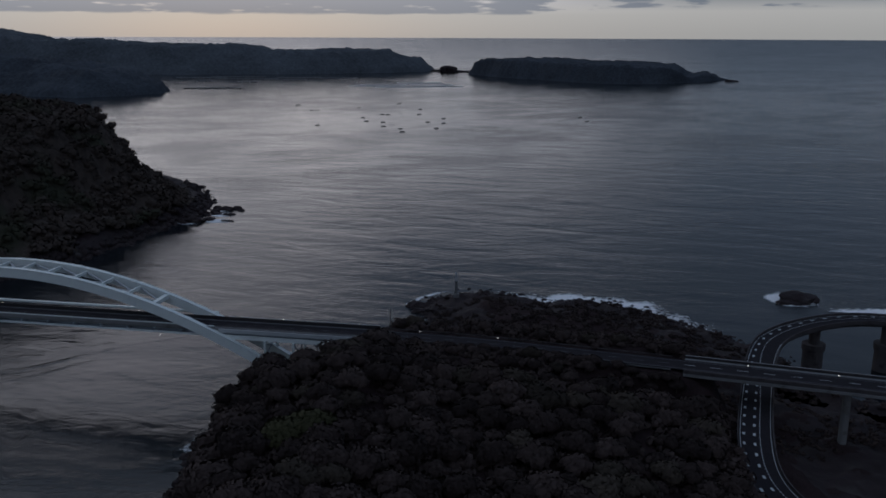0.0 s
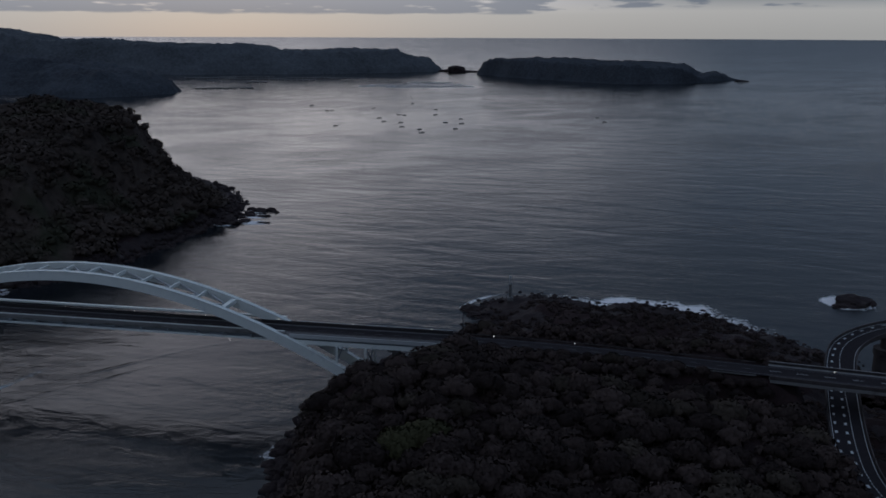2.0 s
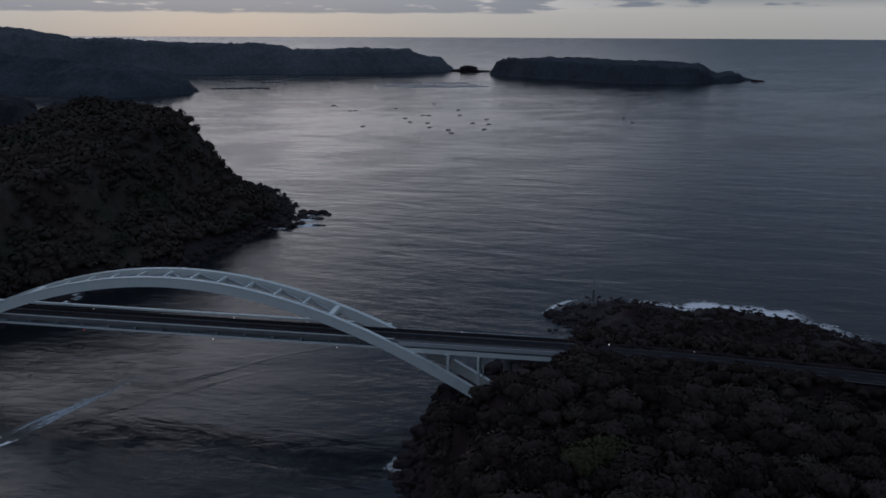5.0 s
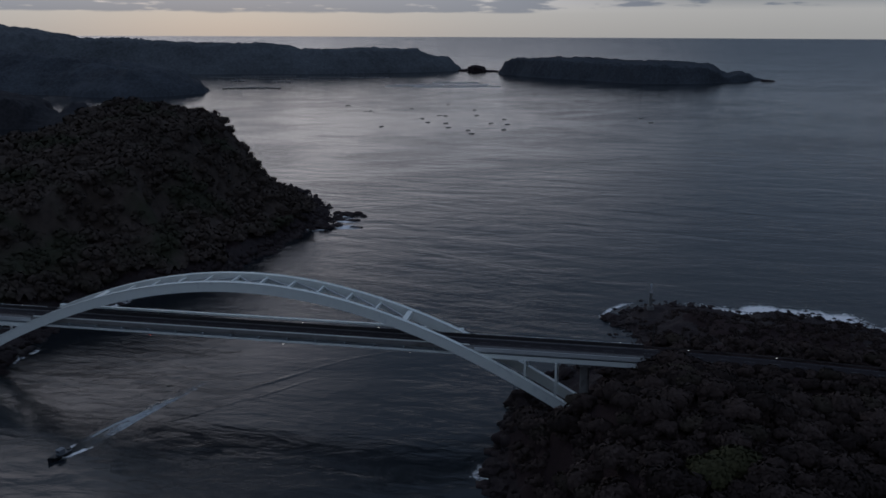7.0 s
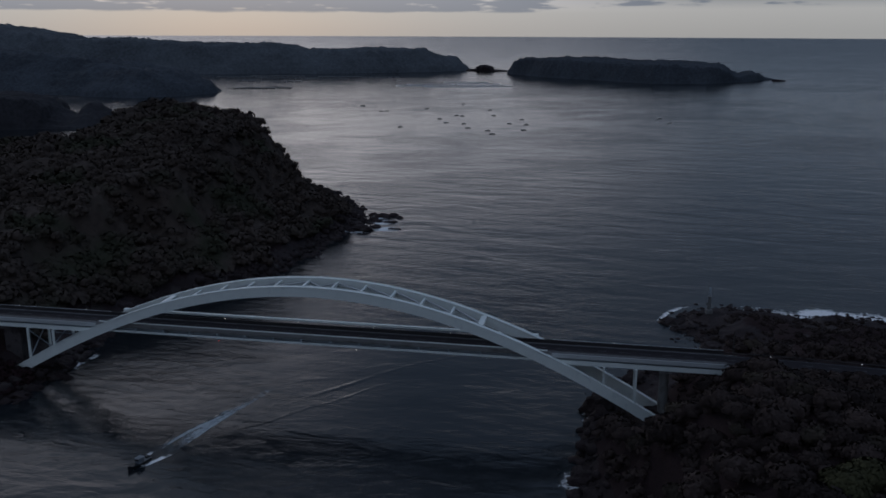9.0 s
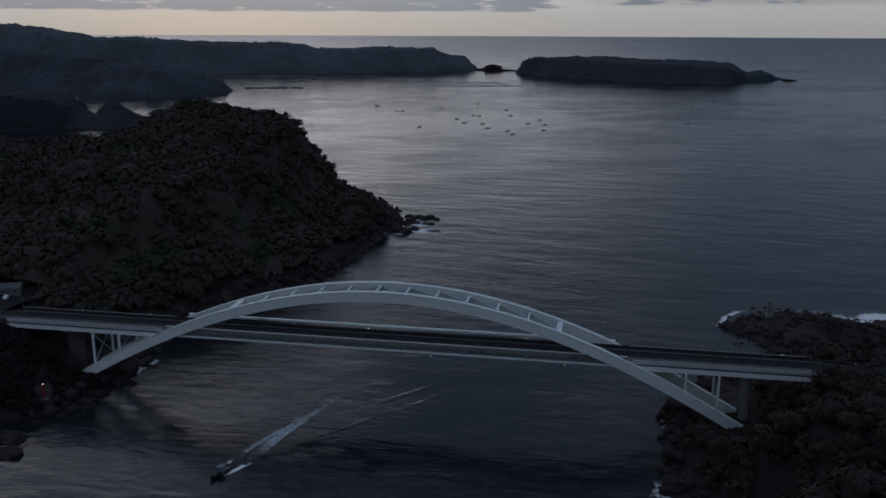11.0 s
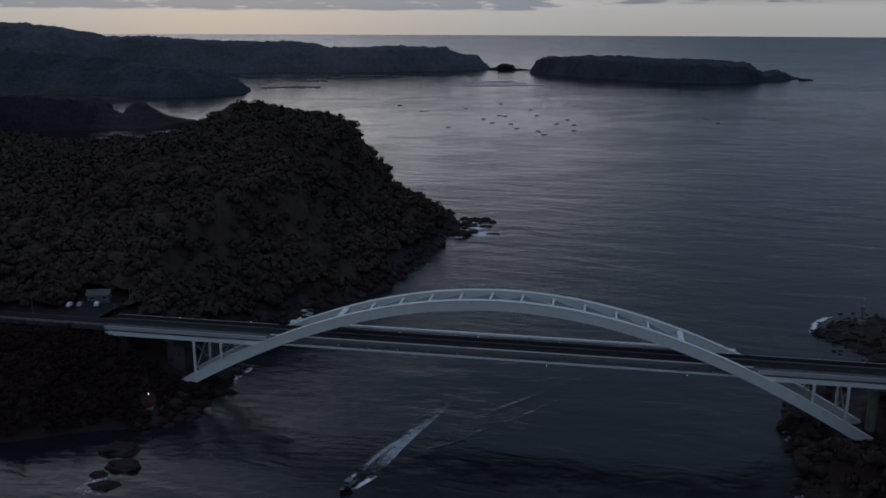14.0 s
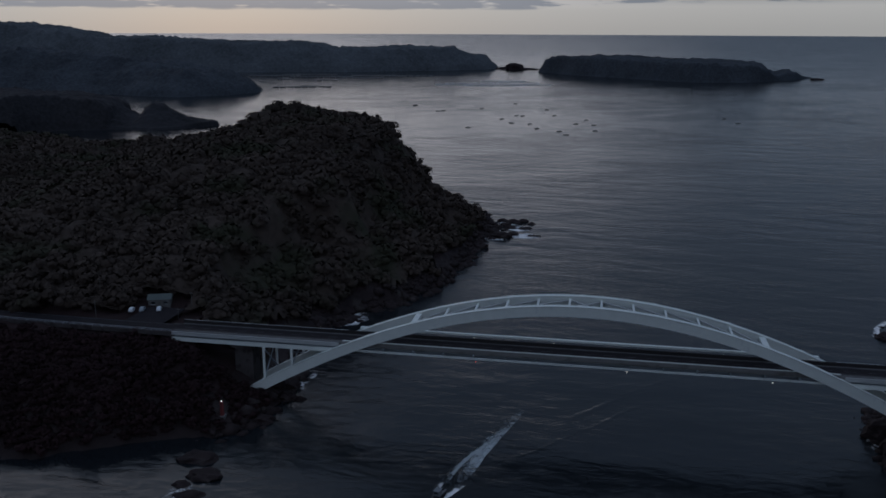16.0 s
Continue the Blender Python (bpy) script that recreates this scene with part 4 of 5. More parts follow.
def scatter(name, n, box, height, keep, size, rng, material, label, category, leaves=20, lumps=3, sink=0.3):
    kinds = [crown_arrays(rng, 1.0, 1.1, lumps, leaves) for _ in range(5)]
    x, y = rng.uniform(box[0], box[2], n), rng.uniform(box[1], box[3], n)
    z = height(x, y)
    ok = keep(x, y, z)
    x, y, z = x[ok], y[ok], z[ok]
    s, a = rng.uniform(size[0], size[1], len(x)), rng.uniform(0, 6.28, len(x))
    which = rng.integers(0, 5, len(x))
    Vs, Fs, Ns, k = [], [], [], 0
    for j, (V, F, N) in enumerate(kinds):
        w = np.where(which == j)[0]
        c, q = np.cos(a[w])[:, None], np.sin(a[w])[:, None]
        P = np.stack([V[:, 0] * c - V[:, 1] * q, V[:, 0] * q + V[:, 1] * c, np.broadcast_to(V[:, 2], (len(w), len(V)))], -1) * s[w][:, None, None]
        P += np.stack([x[w], y[w], z[w] - sink * s[w]], -1)[:, None]
        Vs.append(P.reshape(-1, 3))
        Ns.append(np.stack([N[:, 0] * c - N[:, 1] * q, N[:, 0] * q + N[:, 1] * c, np.broadcast_to(N[:, 2], (len(w), len(N)))], -1).reshape(-1, 3))
        Fs.append((F[None] + (np.arange(len(w)) * len(V))[:, None, None]).reshape(-1, 3) + k)
        k += len(w) * len(V)
    tagged(new(name, grid_mesh(name, np.concatenate(Vs), np.concatenate(Fs), [material], False, normals=np.concatenate(Ns))), label, category, kind="stuff")


def crown_tops(x, y, cell, seed):
    """Rounded crowns of uneven size standing close together, 0 to about 1."""
    out = np.zeros(np.shape(x))
    gx, gy = np.floor(x / cell), np.floor(y / cell)
    for i in (-1, 0, 1):
        for j in (-1, 0, 1):
            a, b = gx + i, gy + j
            cx, cy = (a + lattice(a, b, seed)) * cell, (b + lattice(a, b, seed + 1)) * cell
            r = cell * (0.55 + 0.55 * lattice(a, b, seed + 2))
            q = 1 - ((x - cx) ** 2 + (y - cy) ** 2) / (r * r)
            out = np.maximum(out, np.sqrt(np.maximum(q, 0)) * r / cell)
    return out


def leaf_carpet(name, n, box, height, keep, cell, tall, size, rng, material, label, category, under=0.0):
    """A closed wood seen from afar: leaf sprays over crowns that stand close together."""
    x, y = rng.uniform(box[0], box[2], n), rng.uniform(box[1], box[3], n)
    z = height(x, y)
    ok = keep(x, y, z)
    x, y, z = x[ok], y[ok], z[ok]

    def top(px, py):
        return tall * (np.maximum(crown_tops(px, py, cell, 501), 0.42) + 0.4 * np.maximum(crown_tops(px, py, cell * 0.42, 511), 0.35))

    t, e = top(x, y), 0.25 * cell * 0.45
    sx = (height(x + 1.5, y) - z) / 1.5 + (top(x + e, y) - t) / e
    sy = (height(x, y + 1.5) - z) / 1.5 + (top(x, y + e) - t) / e
    nrm = np.stack([-np.clip(sx, -1.3, 1.3), -np.clip(sy, -1.3, 1.3), np.ones(len(x))], -1)
    nrm /= np.linalg.norm(nrm, axis=1)[:, None]
    c = np.stack([x, y, z + t - 0.25 * tall + rng.uniform(-0.04, 0.16, len(x)) * tall], -1)
    V, F = leaf_cards(c, nrm + 0.22 * rng.normal(size=nrm.shape), rng.uniform(size[0], size[1], len(x)), rng)
    soft = nrm + 0.2 * rng.normal(size=nrm.shape)
    soft = np.repeat(soft / np.linalg.norm(soft, axis=1)[:, None], 4, 0)
    if under:
        # the closed canopy beneath the sprays
        gx, gy = np.meshgrid(np.arange(box[0], box[2], under), np.arange(box[1], box[3], under))
        gz = height(gx, gy)
        ok = keep(gx, gy, gz)
        gt = top(gx, gy)
        dx, dy = np.gradient(gz + gt, under, axis=1), np.gradient(gz + gt, under, axis=0)
        gn = np.stack([-np.clip(dx, -1.3, 1.3), -np.clip(dy, -1.3, 1.3), np.ones(gx.shape)], -1).reshape(-1, 3)
        i = np.arange(gx.size).reshape(gx.shape)
        Q = np.stack([i[:-1, :-1], i[:-1, 1:], i[1:, 1:], i[1:, :-1]], -1).reshape(-1, 4)
        Q = Q[ok.ravel()[Q].all(1)]
        used, inv = np.unique(Q, return_inverse=True)
        Q = inv.reshape(Q.shape) + len(V)
        G = np.stack([gx, gy, gz + gt - 0.31 * tall], -1).reshape(-1, 3)[used]
        V, F = np.concatenate([V, G]), np.concatenate([F, Q[:, [0, 1, 2]], Q[:, [0, 2, 3]]])
        soft = np.concatenate([soft, gn[used] / np.linalg.norm(gn[used], axis=1)[:, None]])
    tagged(new(name, grid_mesh(name, V, F, [material], False, normals=soft)), label, category, kind="stuff")


def off_roads(x, y):
    v = (x - MID.x) * ACROSS.x + (y - MID.y) * ACROSS.y
    u = (x - MID.x) * ALONG.x + (y - MID.y) * ALONG.y
    return (road_gap(x, y)[0] > 8.5) & ((np.abs(v) > 9) | (u > U1 + 3)) & ~((v > -10) & (v < 12) & (u > 150) & (u < U1)) & ~((v > -22) & (v < 12) & (u > 150) & (x < -45 + 0.3 * (y - 297)))


scatter("undergrowth", 2400, (-82, 146, 100, 318), near_height, lambda x, y, z: (z > 5) & (inside(x, y, HILL) > -3.0) & (hollow(x, y) < 0.3) & off_roads(x, y), (1.8, 3.6), rng, LEAF, "dense dark undergrowth between the trees", "bushes")
def scrub_ground(x, y, z):
    return (inside(x, y, NEAR) > 6.0 + 4.0 * ease(375, 395, y) + 4.5 * rough2(x, y, 14, 77)) & (inside(x, y, HILL) < 0) & off_roads(x, y) & (np.hypot(x - 6.5, (y - 398) * 0.6) > 7)


def headland_ground(x, y, z):
    return (z > 6.5 + 3 * rough2(x, y, 25, 78)) & (y > 338 - 0.15 * (x + 300)) & off_roads(x, y) & ~((y < 360) & (y > 322) & (x < -300)) & ~((x > -334) & (x < -312) & (y < 373) & (y > 340))


def slope_ground(x, y, z):
    return (z > 1.2) & (z < 22.0) & ((np.abs((x - MID.x) * ACROSS.x + (y - MID.y) * ACROSS.y) > 8) | (x < -300)) & ~(np.hypot(x + 283.5, y - 308) < 5)


scatter("coastal_scrub", 2900, (-15, 285, 135, 430), near_height, lambda x, y, z: scrub_ground(x, y, z) & (rough2(x, y, 18, 81, 2) > -0.45), (0.9, 2.2), rng, LEAF, "low dark scrub on the rocky point", "bushes", 26, 2, 0.45)
scatter("gully_scrub", 260, (-62, 258, -22, 300), near_height, lambda x, y, z: (z > 2.5) & (z < 19) & (np.hypot(x + 40, y - 292) > 4), (0.7, 1.7), rng, LEAF, "low bushes in the gully below the bridge end", "bushes", 26, 2, 0.5)
scatter("inlet_scrub", 2600, (88, 235, 240, 330), near_height, lambda x, y, z: (z > 1.0 + 1.5 * rough2(x, y, 9, 79)) & (rough2(x, y, 16, 80, 2) > -0.1), (0.8, 1.9), rng, LEAF, "low brown scrub on the ground below the loop road", "bushes", 16, 2, 0.45)
leaf_carpet("headland_canopy", 85000, (-690, 285, -180, 800), head_height, headland_ground, 11.0, 4.0, (0.4, 0.9), rng, WOODS, "closed dark canopy between the headland's trees", "woods", 2.6)
scatter("headland_woods", 7700, (-690, 285, -180, 790), head_height, headland_ground, (3.8, 7.2), rng, WOODS, "dense dark woods covering the headland", "woods", 24, 3, 0.15)
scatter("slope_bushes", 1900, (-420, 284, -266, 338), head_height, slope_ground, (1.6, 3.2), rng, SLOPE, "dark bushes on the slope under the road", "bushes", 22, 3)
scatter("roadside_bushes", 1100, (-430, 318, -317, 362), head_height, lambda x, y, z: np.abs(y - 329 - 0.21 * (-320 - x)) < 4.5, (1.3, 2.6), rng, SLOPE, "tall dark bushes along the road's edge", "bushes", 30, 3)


def boulders(name, n, poly, height, spread, size, rng, label):
    """Tumbled shore rocks along a stretch of coast, half sunk in it."""
    seg = [Vector(p) for p in dense_line(poly)]
    k = rng.integers(0, len(seg), n)
    x = np.array([seg[i].x for i in k]) + rng.normal(0, spread, n)
    y = np.array([seg[i].y for i in k]) + rng.normal(0, spread, n)
    z = np.maximum(height(x, y), -0.4)
    s = size[0] + (size[1] - size[0]) * rng.random(n) ** 3
    P = BALL_V[None] * (s[:, None] * rng.uniform(0.6, 1.3, (n, 3)) * np.array([1, 1, 0.7]))[:, None, :] * rng.uniform(0.7, 1.15, (n, len(BALL_V), 1))
    P = P + np.stack([x, y, z], -1)[:, None]
    F = (BALL_F[None] + (np.arange(n) * len(BALL_V))[:, None, None]).reshape(-1, 3)
    tagged(new(name, grid_mesh(name, P.reshape(-1, 3), F, [ROCK], False)), label, "rocks", kind="stuff")


def dense_line(path, step=1.5):
    out = []
    for a, b in zip(path, path[1:]):
        a, b = Vector(a), Vector(b)
        m = max(1, int((b - a).length / step))
        out += [a + (b - a) * (i / m) for i in range(m)]
    return out


boulders("shore_boulders", 1500, HEAD[:16], head_height, 3.0, (0.8, 3.6), rng, "dark tumbled rocks along the headland shore")
boulders("point_boulders", 1300, NEAR[8:25], near_height, 4.0, (0.5, 1.9), rng, "dark tumbled rocks round the point")
boulders("hill_boulders", 420, NEAR[1:9], near_height, 2.2, (0.8, 3.0), rng, "dark tumbled rocks below the wooded hill")
boulders("inlet_boulders", 260, NEAR[24:30], near_height, 3.5, (0.6, 2.0), rng, "dark rocks beside the loop road")

GREEN = mat("pale_green_roof_sheet", (0.085, 0.10, 0.09), 0.6, vary=0.15, scale=1)
PLASTER = mat("pale_plaster", (0.15, 0.145, 0.135), 0.85, vary=0.12, scale=1)
RED = mat("faded_red_paint", (0.16, 0.03, 0.028), 0.6, vary=0.2, scale=2)
WOODP = mat("grey_timber_pole", (0.12, 0.11, 0.10), 0.85, vary=0.2, scale=2)

# rocks and surf ----------------------------------------------------------------------


def rock(at, size, seed, label="dark wet sea rock awash", squash=0.55):
    bm = bmesh.new()
    bmesh.ops.create_icosphere(bm, subdivisions=3, radius=1)
    r = random.Random(seed)
    o = Vector((r.uniform(0, 50), r.uniform(0, 50), r.uniform(0, 50)))
    for v in bm.verts:
        n = v.co.normalized()
        k = 1 + 0.38 * noise.noise(n * 1.3 + o) + 0.22 * noise.noise(n * 3.1 + o) + 0.10 * noise.noise(n * 7 + o)
        v.co = Vector((n.x * k * size[0], n.y * k * size[1], n.z * k * size[2] * squash / 0.55))
    me = bpy.data.meshes.new("sea_rock")
    bm.to_mesh(me)
    bm.free()
    me.materials.append(ROCK)
    ob = tagged(new("sea_rock", me), label, "rock", "rocks off the shore")
    ob.location = at
    return ob


ROCKS = [((-153, 634, 0.0), (3.5, 2.5, 2.0)), ((-167, 636, 0.0), (3.5, 3, 2.2)), ((-148, 626, -0.1), (3, 2, 1.3)), ((-163, 613, 0.0), (4, 2.5, 1.8)), ((-172, 588, 0.2), (7, 5, 3.2)), ((-163, 594, 0.0), (4.5, 3.5, 2.0)), ((-160, 630, 0.1), (6, 4.5, 2.4)), ((-166, 622, 0.0), (4, 3.5, 2.0)), ((-154, 612, -0.2), (5, 3, 1.4)),
         ((-150, 590, -0.4), (5, 2.5, 1.2)), ((-178, 600, 0.2), (6, 5, 3.5)), ((-186, 560, 0.2), (5, 4, 3.0)),
         ((173, 406, 0.3), (9, 7, 3.6)), ((180, 410, 0.0), (5, 5, 2.2)), ((165, 401, 0.0), (4, 3, 1.6)),
         ((-285, 284, 0.0), (5.5, 4, 2.2)), ((-280, 273, 0.0), (5.5, 3.5, 2.0)), ((-282, 262, -0.2), (4.5, 2.6, 1.4)), ((-286, 268, -0.2), (3, 2, 1.2)),
         ((-267, 341, 0.2), (5, 4, 3.0)), ((-266, 331, 0.0), (4, 3, 2.2)), ((-271, 312, 0.0), (4.5, 3, 2.0)),
         ((-61, 301, 0.5), (6, 6, 5.0)), ((-62, 290, 0.5), (5, 5, 5.0)), ((-74, 252, 0.2), (5, 4, 3.4)), ((-67, 268, 0.3), (4, 5, 4.5)), ((-73, 240, 0.2), (4, 4, 3.4)), ((-33, 334, 0.3), (6, 5, 5.0)),
         ((-44, 326, 0.2), (5, 5, 4.5)), ((-250, 436, 0.2), (6, 4, 3.0)), ((-254, 420, 0.2), (5, 4, 2.6)), ((-13, 396, 0.2), (5, 4, 2.4)), ((-11, 388, 0.0), (4, 3, 1.8)), ((-4, 362, 0.3), (5, 4, 2.6)),
         ((20, 2995, 2.0), (30, 20, 22)), ((58, 3000, 0.0), (40, 14, 6)), ((-10, 3040, 0.0), (30, 14, 8)), ((790, 2420, 0.0), (22, 12, 4))]
for k, (at, size) in enumerate(ROCKS):
    rock(at, size, 300 + k)


def surf(name, path, inner, outer, seed, label, strength=1.0, z=0.06, foam=None):
    """Broken foam along a line; it thins towards its edges. Outer is to the left of the way."""
    rows, n = 7, len(path)
    V, F, T = [], [], []
    for i, p in enumerate(path):
        d = Vector(path[min(i + 1, n - 1)]) - Vector(path[max(i - 1, 0)])
        s = Vector((-d.y, d.x)).normalized()
        w = 1 + 0.4 * float(rough2(p[0], p[1], 9, seed, 2))
        end = min(1.0, 2.5 * i / n, 2.5 * (n - 1 - i) / n)
        for j in range(rows):
            q = j / (rows - 1)
            off = -inner + (inner + outer * w) * q
            V.append((p[0] + s.x * off, p[1] + s.y * off, z))
            T.append(strength * end * (0.8 - 0.8 * q ** 1.8) * (0.85 + 0.35 * float(rough2(p[0], p[1], 16, seed + 5, 2))))
    for i in range(n - 1):
        for j in range(rows - 1):
            a = i * rows + j
            F.append((a, a + 1, a + rows + 1, a + rows))
    me = bpy.data.meshes.new(name)
    me.from_pydata(V, [], F)
    at = me.attributes.new("thick", "FLOAT", "POINT")
    at.data.foreach_set("value", T)
    me.materials.append(foam or FOAM)
    return tagged(new(name, me), label, "foam", kind="stuff")


def dense(path, step=2.0):
    out = []
    for a, b in zip(path, path[1:]):
        a, b = Vector(a), Vector(b)
        k = max(1, int((b - a).length / step))
        out += [tuple(a + (b - a) * (i / k)) for i in range(k)]
    return out + [tuple(path[-1])]


def ring(c, rx, ry, n=40):
    return [(c[0] + rx * math.cos(2 * math.pi * i / n), c[1] + ry * math.sin(2 * math.pi * i / n)) for i in range(n + 1)][::-1]


north = NEAR[15:25]
surf("surf_point", dense(north), 2, 17, 401, "white surf breaking along the rocky point", 1.2)
surf("surf_tip", dense([(-11, 380), (-14, 388), (-17, 399), (-12, 410), (-3, 419), (10, 426)]), 2, 2.4, 402, "thin surf round the tip of the rocky point", 0.95)
for k, (c, r, s) in enumerate((((-160, 629), (7, 6), 1.25), ((-154, 611), (7, 4), 1.1), ((-151, 590), (9, 4), 1.3), ((-172, 586), (8, 6), 0.8), ((174, 407), (12, 9), 1.25), ((-262, 343), (3.5, 3), 0.85),
                               ((-282, 262), (5, 3.5), 0.6), ((-62, 296), (6, 8), 0.45), ((-74, 250), (6, 7), 0.5), ((-251, 434), (8, 6), 1.0))):
    surf("surf_rock", ring(c, *r), 3.0, 5.5, 410 + k, "white foam washing round sea rocks", s)
surf("surf_loop", dense([(176, 392), (195, 388), (225, 386)]), 2, 6, 431, "white surf off the loop road", 1.2)
surf("surf_nook", dense([(-240, 427), (-246, 423), (-251, 415), (-258, 411)]), 2, 4.5, 434, "white water washing in a nook of the shore", 1.0)
surf("surf_headland", dense([(-262, 346), (-259, 352), (-258, 358)]), 1, 3, 433, "foam under the bridge foot", 0.6)

# beacon tower on the point ---------------------------------------------------------------


def build_beacon(at):
    b = thing("beacon_tower", "slender pale navigation beacon on the rocks", "beacon", at=at)
    part("base", Form().box(-1.4, -1.4, -3, 1.4, 1.4, 1.0), CONC, b)
    part("shaft", Form().tube((0, 0, 1.0), (0, 0, 7.0), 0.85, 0.6, 14), PLASTER, b, "pale weathered shaft")
    part("gallery", Form().tube((0, 0, 7.0), (0, 0, 7.3), 1.1, 1.1, 14), CONC, b)
    f = Form()
    for k in range(4):
        a = math.pi / 4 + k * math.pi / 2
        f.tube((0.5 * math.cos(a), 0.5 * math.sin(a), 7.3), (0.25 * math.cos(a), 0.25 * math.sin(a), 10.6), 0.07, n=6)
    for z in (8.2, 9.2, 10.2):
        f.box(-0.4, -0.04, z, 0.4, 0.04, z + 0.08).box(-0.04, -0.4, z, 0.04, 0.4, z + 0.08)
    part("lattice_mast", f, STEEL_IN, b)
    part("lantern", Form().tube((0, 0, 10.6), (0, 0, 11.4), 0.4, 0.34, 10), STEEL_IN, b)


build_beacon((6.5, 402, float(near_height(np.array([6.5]), np.array([402.0]))[0]) + 0.2))

# mast at the bridge's end
mast = thing("lattice_mast", "thin dark lattice mast beside the bridge end", "mast", at=on_axis(201, 6.6, 23.0))
for k in range(4):
    a = math.pi / 4 + k * math.pi / 2
    part("leg", Form().tube((0.35 * math.cos(a), 0.35 * math.sin(a), 0), (0.15 * math.cos(a), 0.15 * math.sin(a), 9.0), 0.06, n=6), RAIL, mast)
f = Form()
for k in range(9):
    f.box(-0.3, -0.03, k, 0.3, 0.03, k + 0.06).box(-0.03, -0.3, k + 0.5, 0.03, 0.3, k + 0.56)
part("lacing", f, RAIL, mast)

# fish rafts ---------------------------------------------------------------------------------
RAFT_WOOD = mat("weathered_raft_timber", (0.17, 0.165, 0.16), 0.8, vary=0.3, scale=1)
FLOAT = mat("dull_float_plastic", (0.16, 0.17, 0.18), 0.5, vary=0.2, scale=1)


def build_raft(at, turn):
    r = thing("fish_raft", "dark square fish farm raft floating in the bay", "raft", "fish rafts in the bay", at=at, turn=turn)
    for s in (-1, 0, 1):
        part("beam", Form().box(-6.5, s * 5.5 - 0.35, 0.35, 6.5, s * 5.5 + 0.35, 0.95), RAFT_WOOD, r)
        part("cross_beam", Form().box(s * 6 - 0.35, -5.8, 0.96, s * 6 + 0.35, 5.8, 1.35), RAFT_WOOD, r)
    for s in (-1, 0, 1):
        for q in (-1, 0, 1):
            part("float", Form().tube((s * 5.5 - 0.9, q * 5.5, 0.1), (s * 5.5 + 0.9, q * 5.5, 0.1), 0.5, n=10), FLOAT, r)
    part("net_frame", Form().box(-5.2, 0.5, 1.36, 5.2, 0.8, 2.1).box(-5.2, 4.4, 1.36, 5.2, 4.7, 2.1), RAFT_WOOD, r)
    part("feed_box", Form().box(-4.6, -4.4, 1.36, -2.4, -2.6, 2.7), FLOAT, r)
    return r


RAFTS = [(-263, 1592), (-222, 1484), (-178, 1238), (-147, 1538), (-82, 1632), (-124, 1355), (-114, 1299), (-97, 1409), (-88, 1284), (-84, 1226), (-39, 1508), (-38, 1410), (-22, 1285),
         (1, 1341), (1, 1270), (-9, 1200), (-58, 1192), (-54, 1154), (213, 1361), (213, 1296)]
first_raft = build_raft((*RAFTS[0], 0), 12)
LESS = Matrix.Diagonal((0.72, 0.68, 0.6, 1))
first_raft.matrix_world = pose(*RAFTS[0], 0, 0, 0, 12) @ LESS
rr = random.Random(5)
for x, y in RAFTS[1:]:
    copy_thing(first_raft, pose(x, y, 0, 0, 0, rr.uniform(-25, 25)) @ LESS)
copy_thing(first_raft, pose(-213, 1489, 0, 0, 0, 12) @ LESS)
copy_thing(first_raft, pose(-88, 1403, 0, 0, 0, 4) @ LESS)


def build_row(at, length, turn):
    r = thing("mooring_row", "long dark row of moored shellfish rafts", "raft", "moored raft rows by the far coast", at=at, turn=turn)
    k = max(2, int(length / 16))
    for i in range(k):
        x = -length / 2 + (i + 0.5) * length / k
        # Deck made tall: its height also stands for the dark reflection below it.
        part("raft_deck", Form().box(x - 7, -7, 0.2, x + 7, 7, 2.2), RAFT_WOOD, r)
    part("rope", Form().box(-length / 2, -0.15, 0.3, length / 2, 0.15, 0.5), FLOAT, r)


for x, y, l, a in ((-560, 2080, 100, 0), (-490, 2090, 30, 0), (-700, 2570, 150, -3), (-560, 2520, 180, -2), (-440, 2470, 120, 3), (-610, 2640, 160, 2), (-420, 2590, 130, 0), (-300, 2560, 110, 2), (-520, 2350, 60, 0), (-640, 2380, 40, 5)):
    build_row((x, y, 0), l, a)


def build_floats(at, rx, ry, turn):
    r = thing("float_line", "pale ring of small net floats on the water", "net floats", "net float rings in the bay", at=at, turn=turn)
    pts = ring((0, 0), rx, ry, 36)
    part("float_rope", Form().sweep([(x, y, 0.4) for x, y in pts], rect(-0.7, -0.3, 0.7, 0.4)), WHITE, r)


for x, y, a, b, c in ((-150, 2230, 60, 34, 0), (-30, 2240, 55, 40, 8), (-95, 2150, 70, 16, 3), (-60, 2330, 60, 22, 0), (-190, 2190, 45, 14, 5), (10, 2170, 40, 10, 0)):
    build_floats((x, y, 0), a, b, c)

# the boat and its wake ------------------------------------------------------------------------
DARK = mat("dark_glass_and_rubber", (0.02, 0.022, 0.025), 0.25, vary=0.1, scale=2)


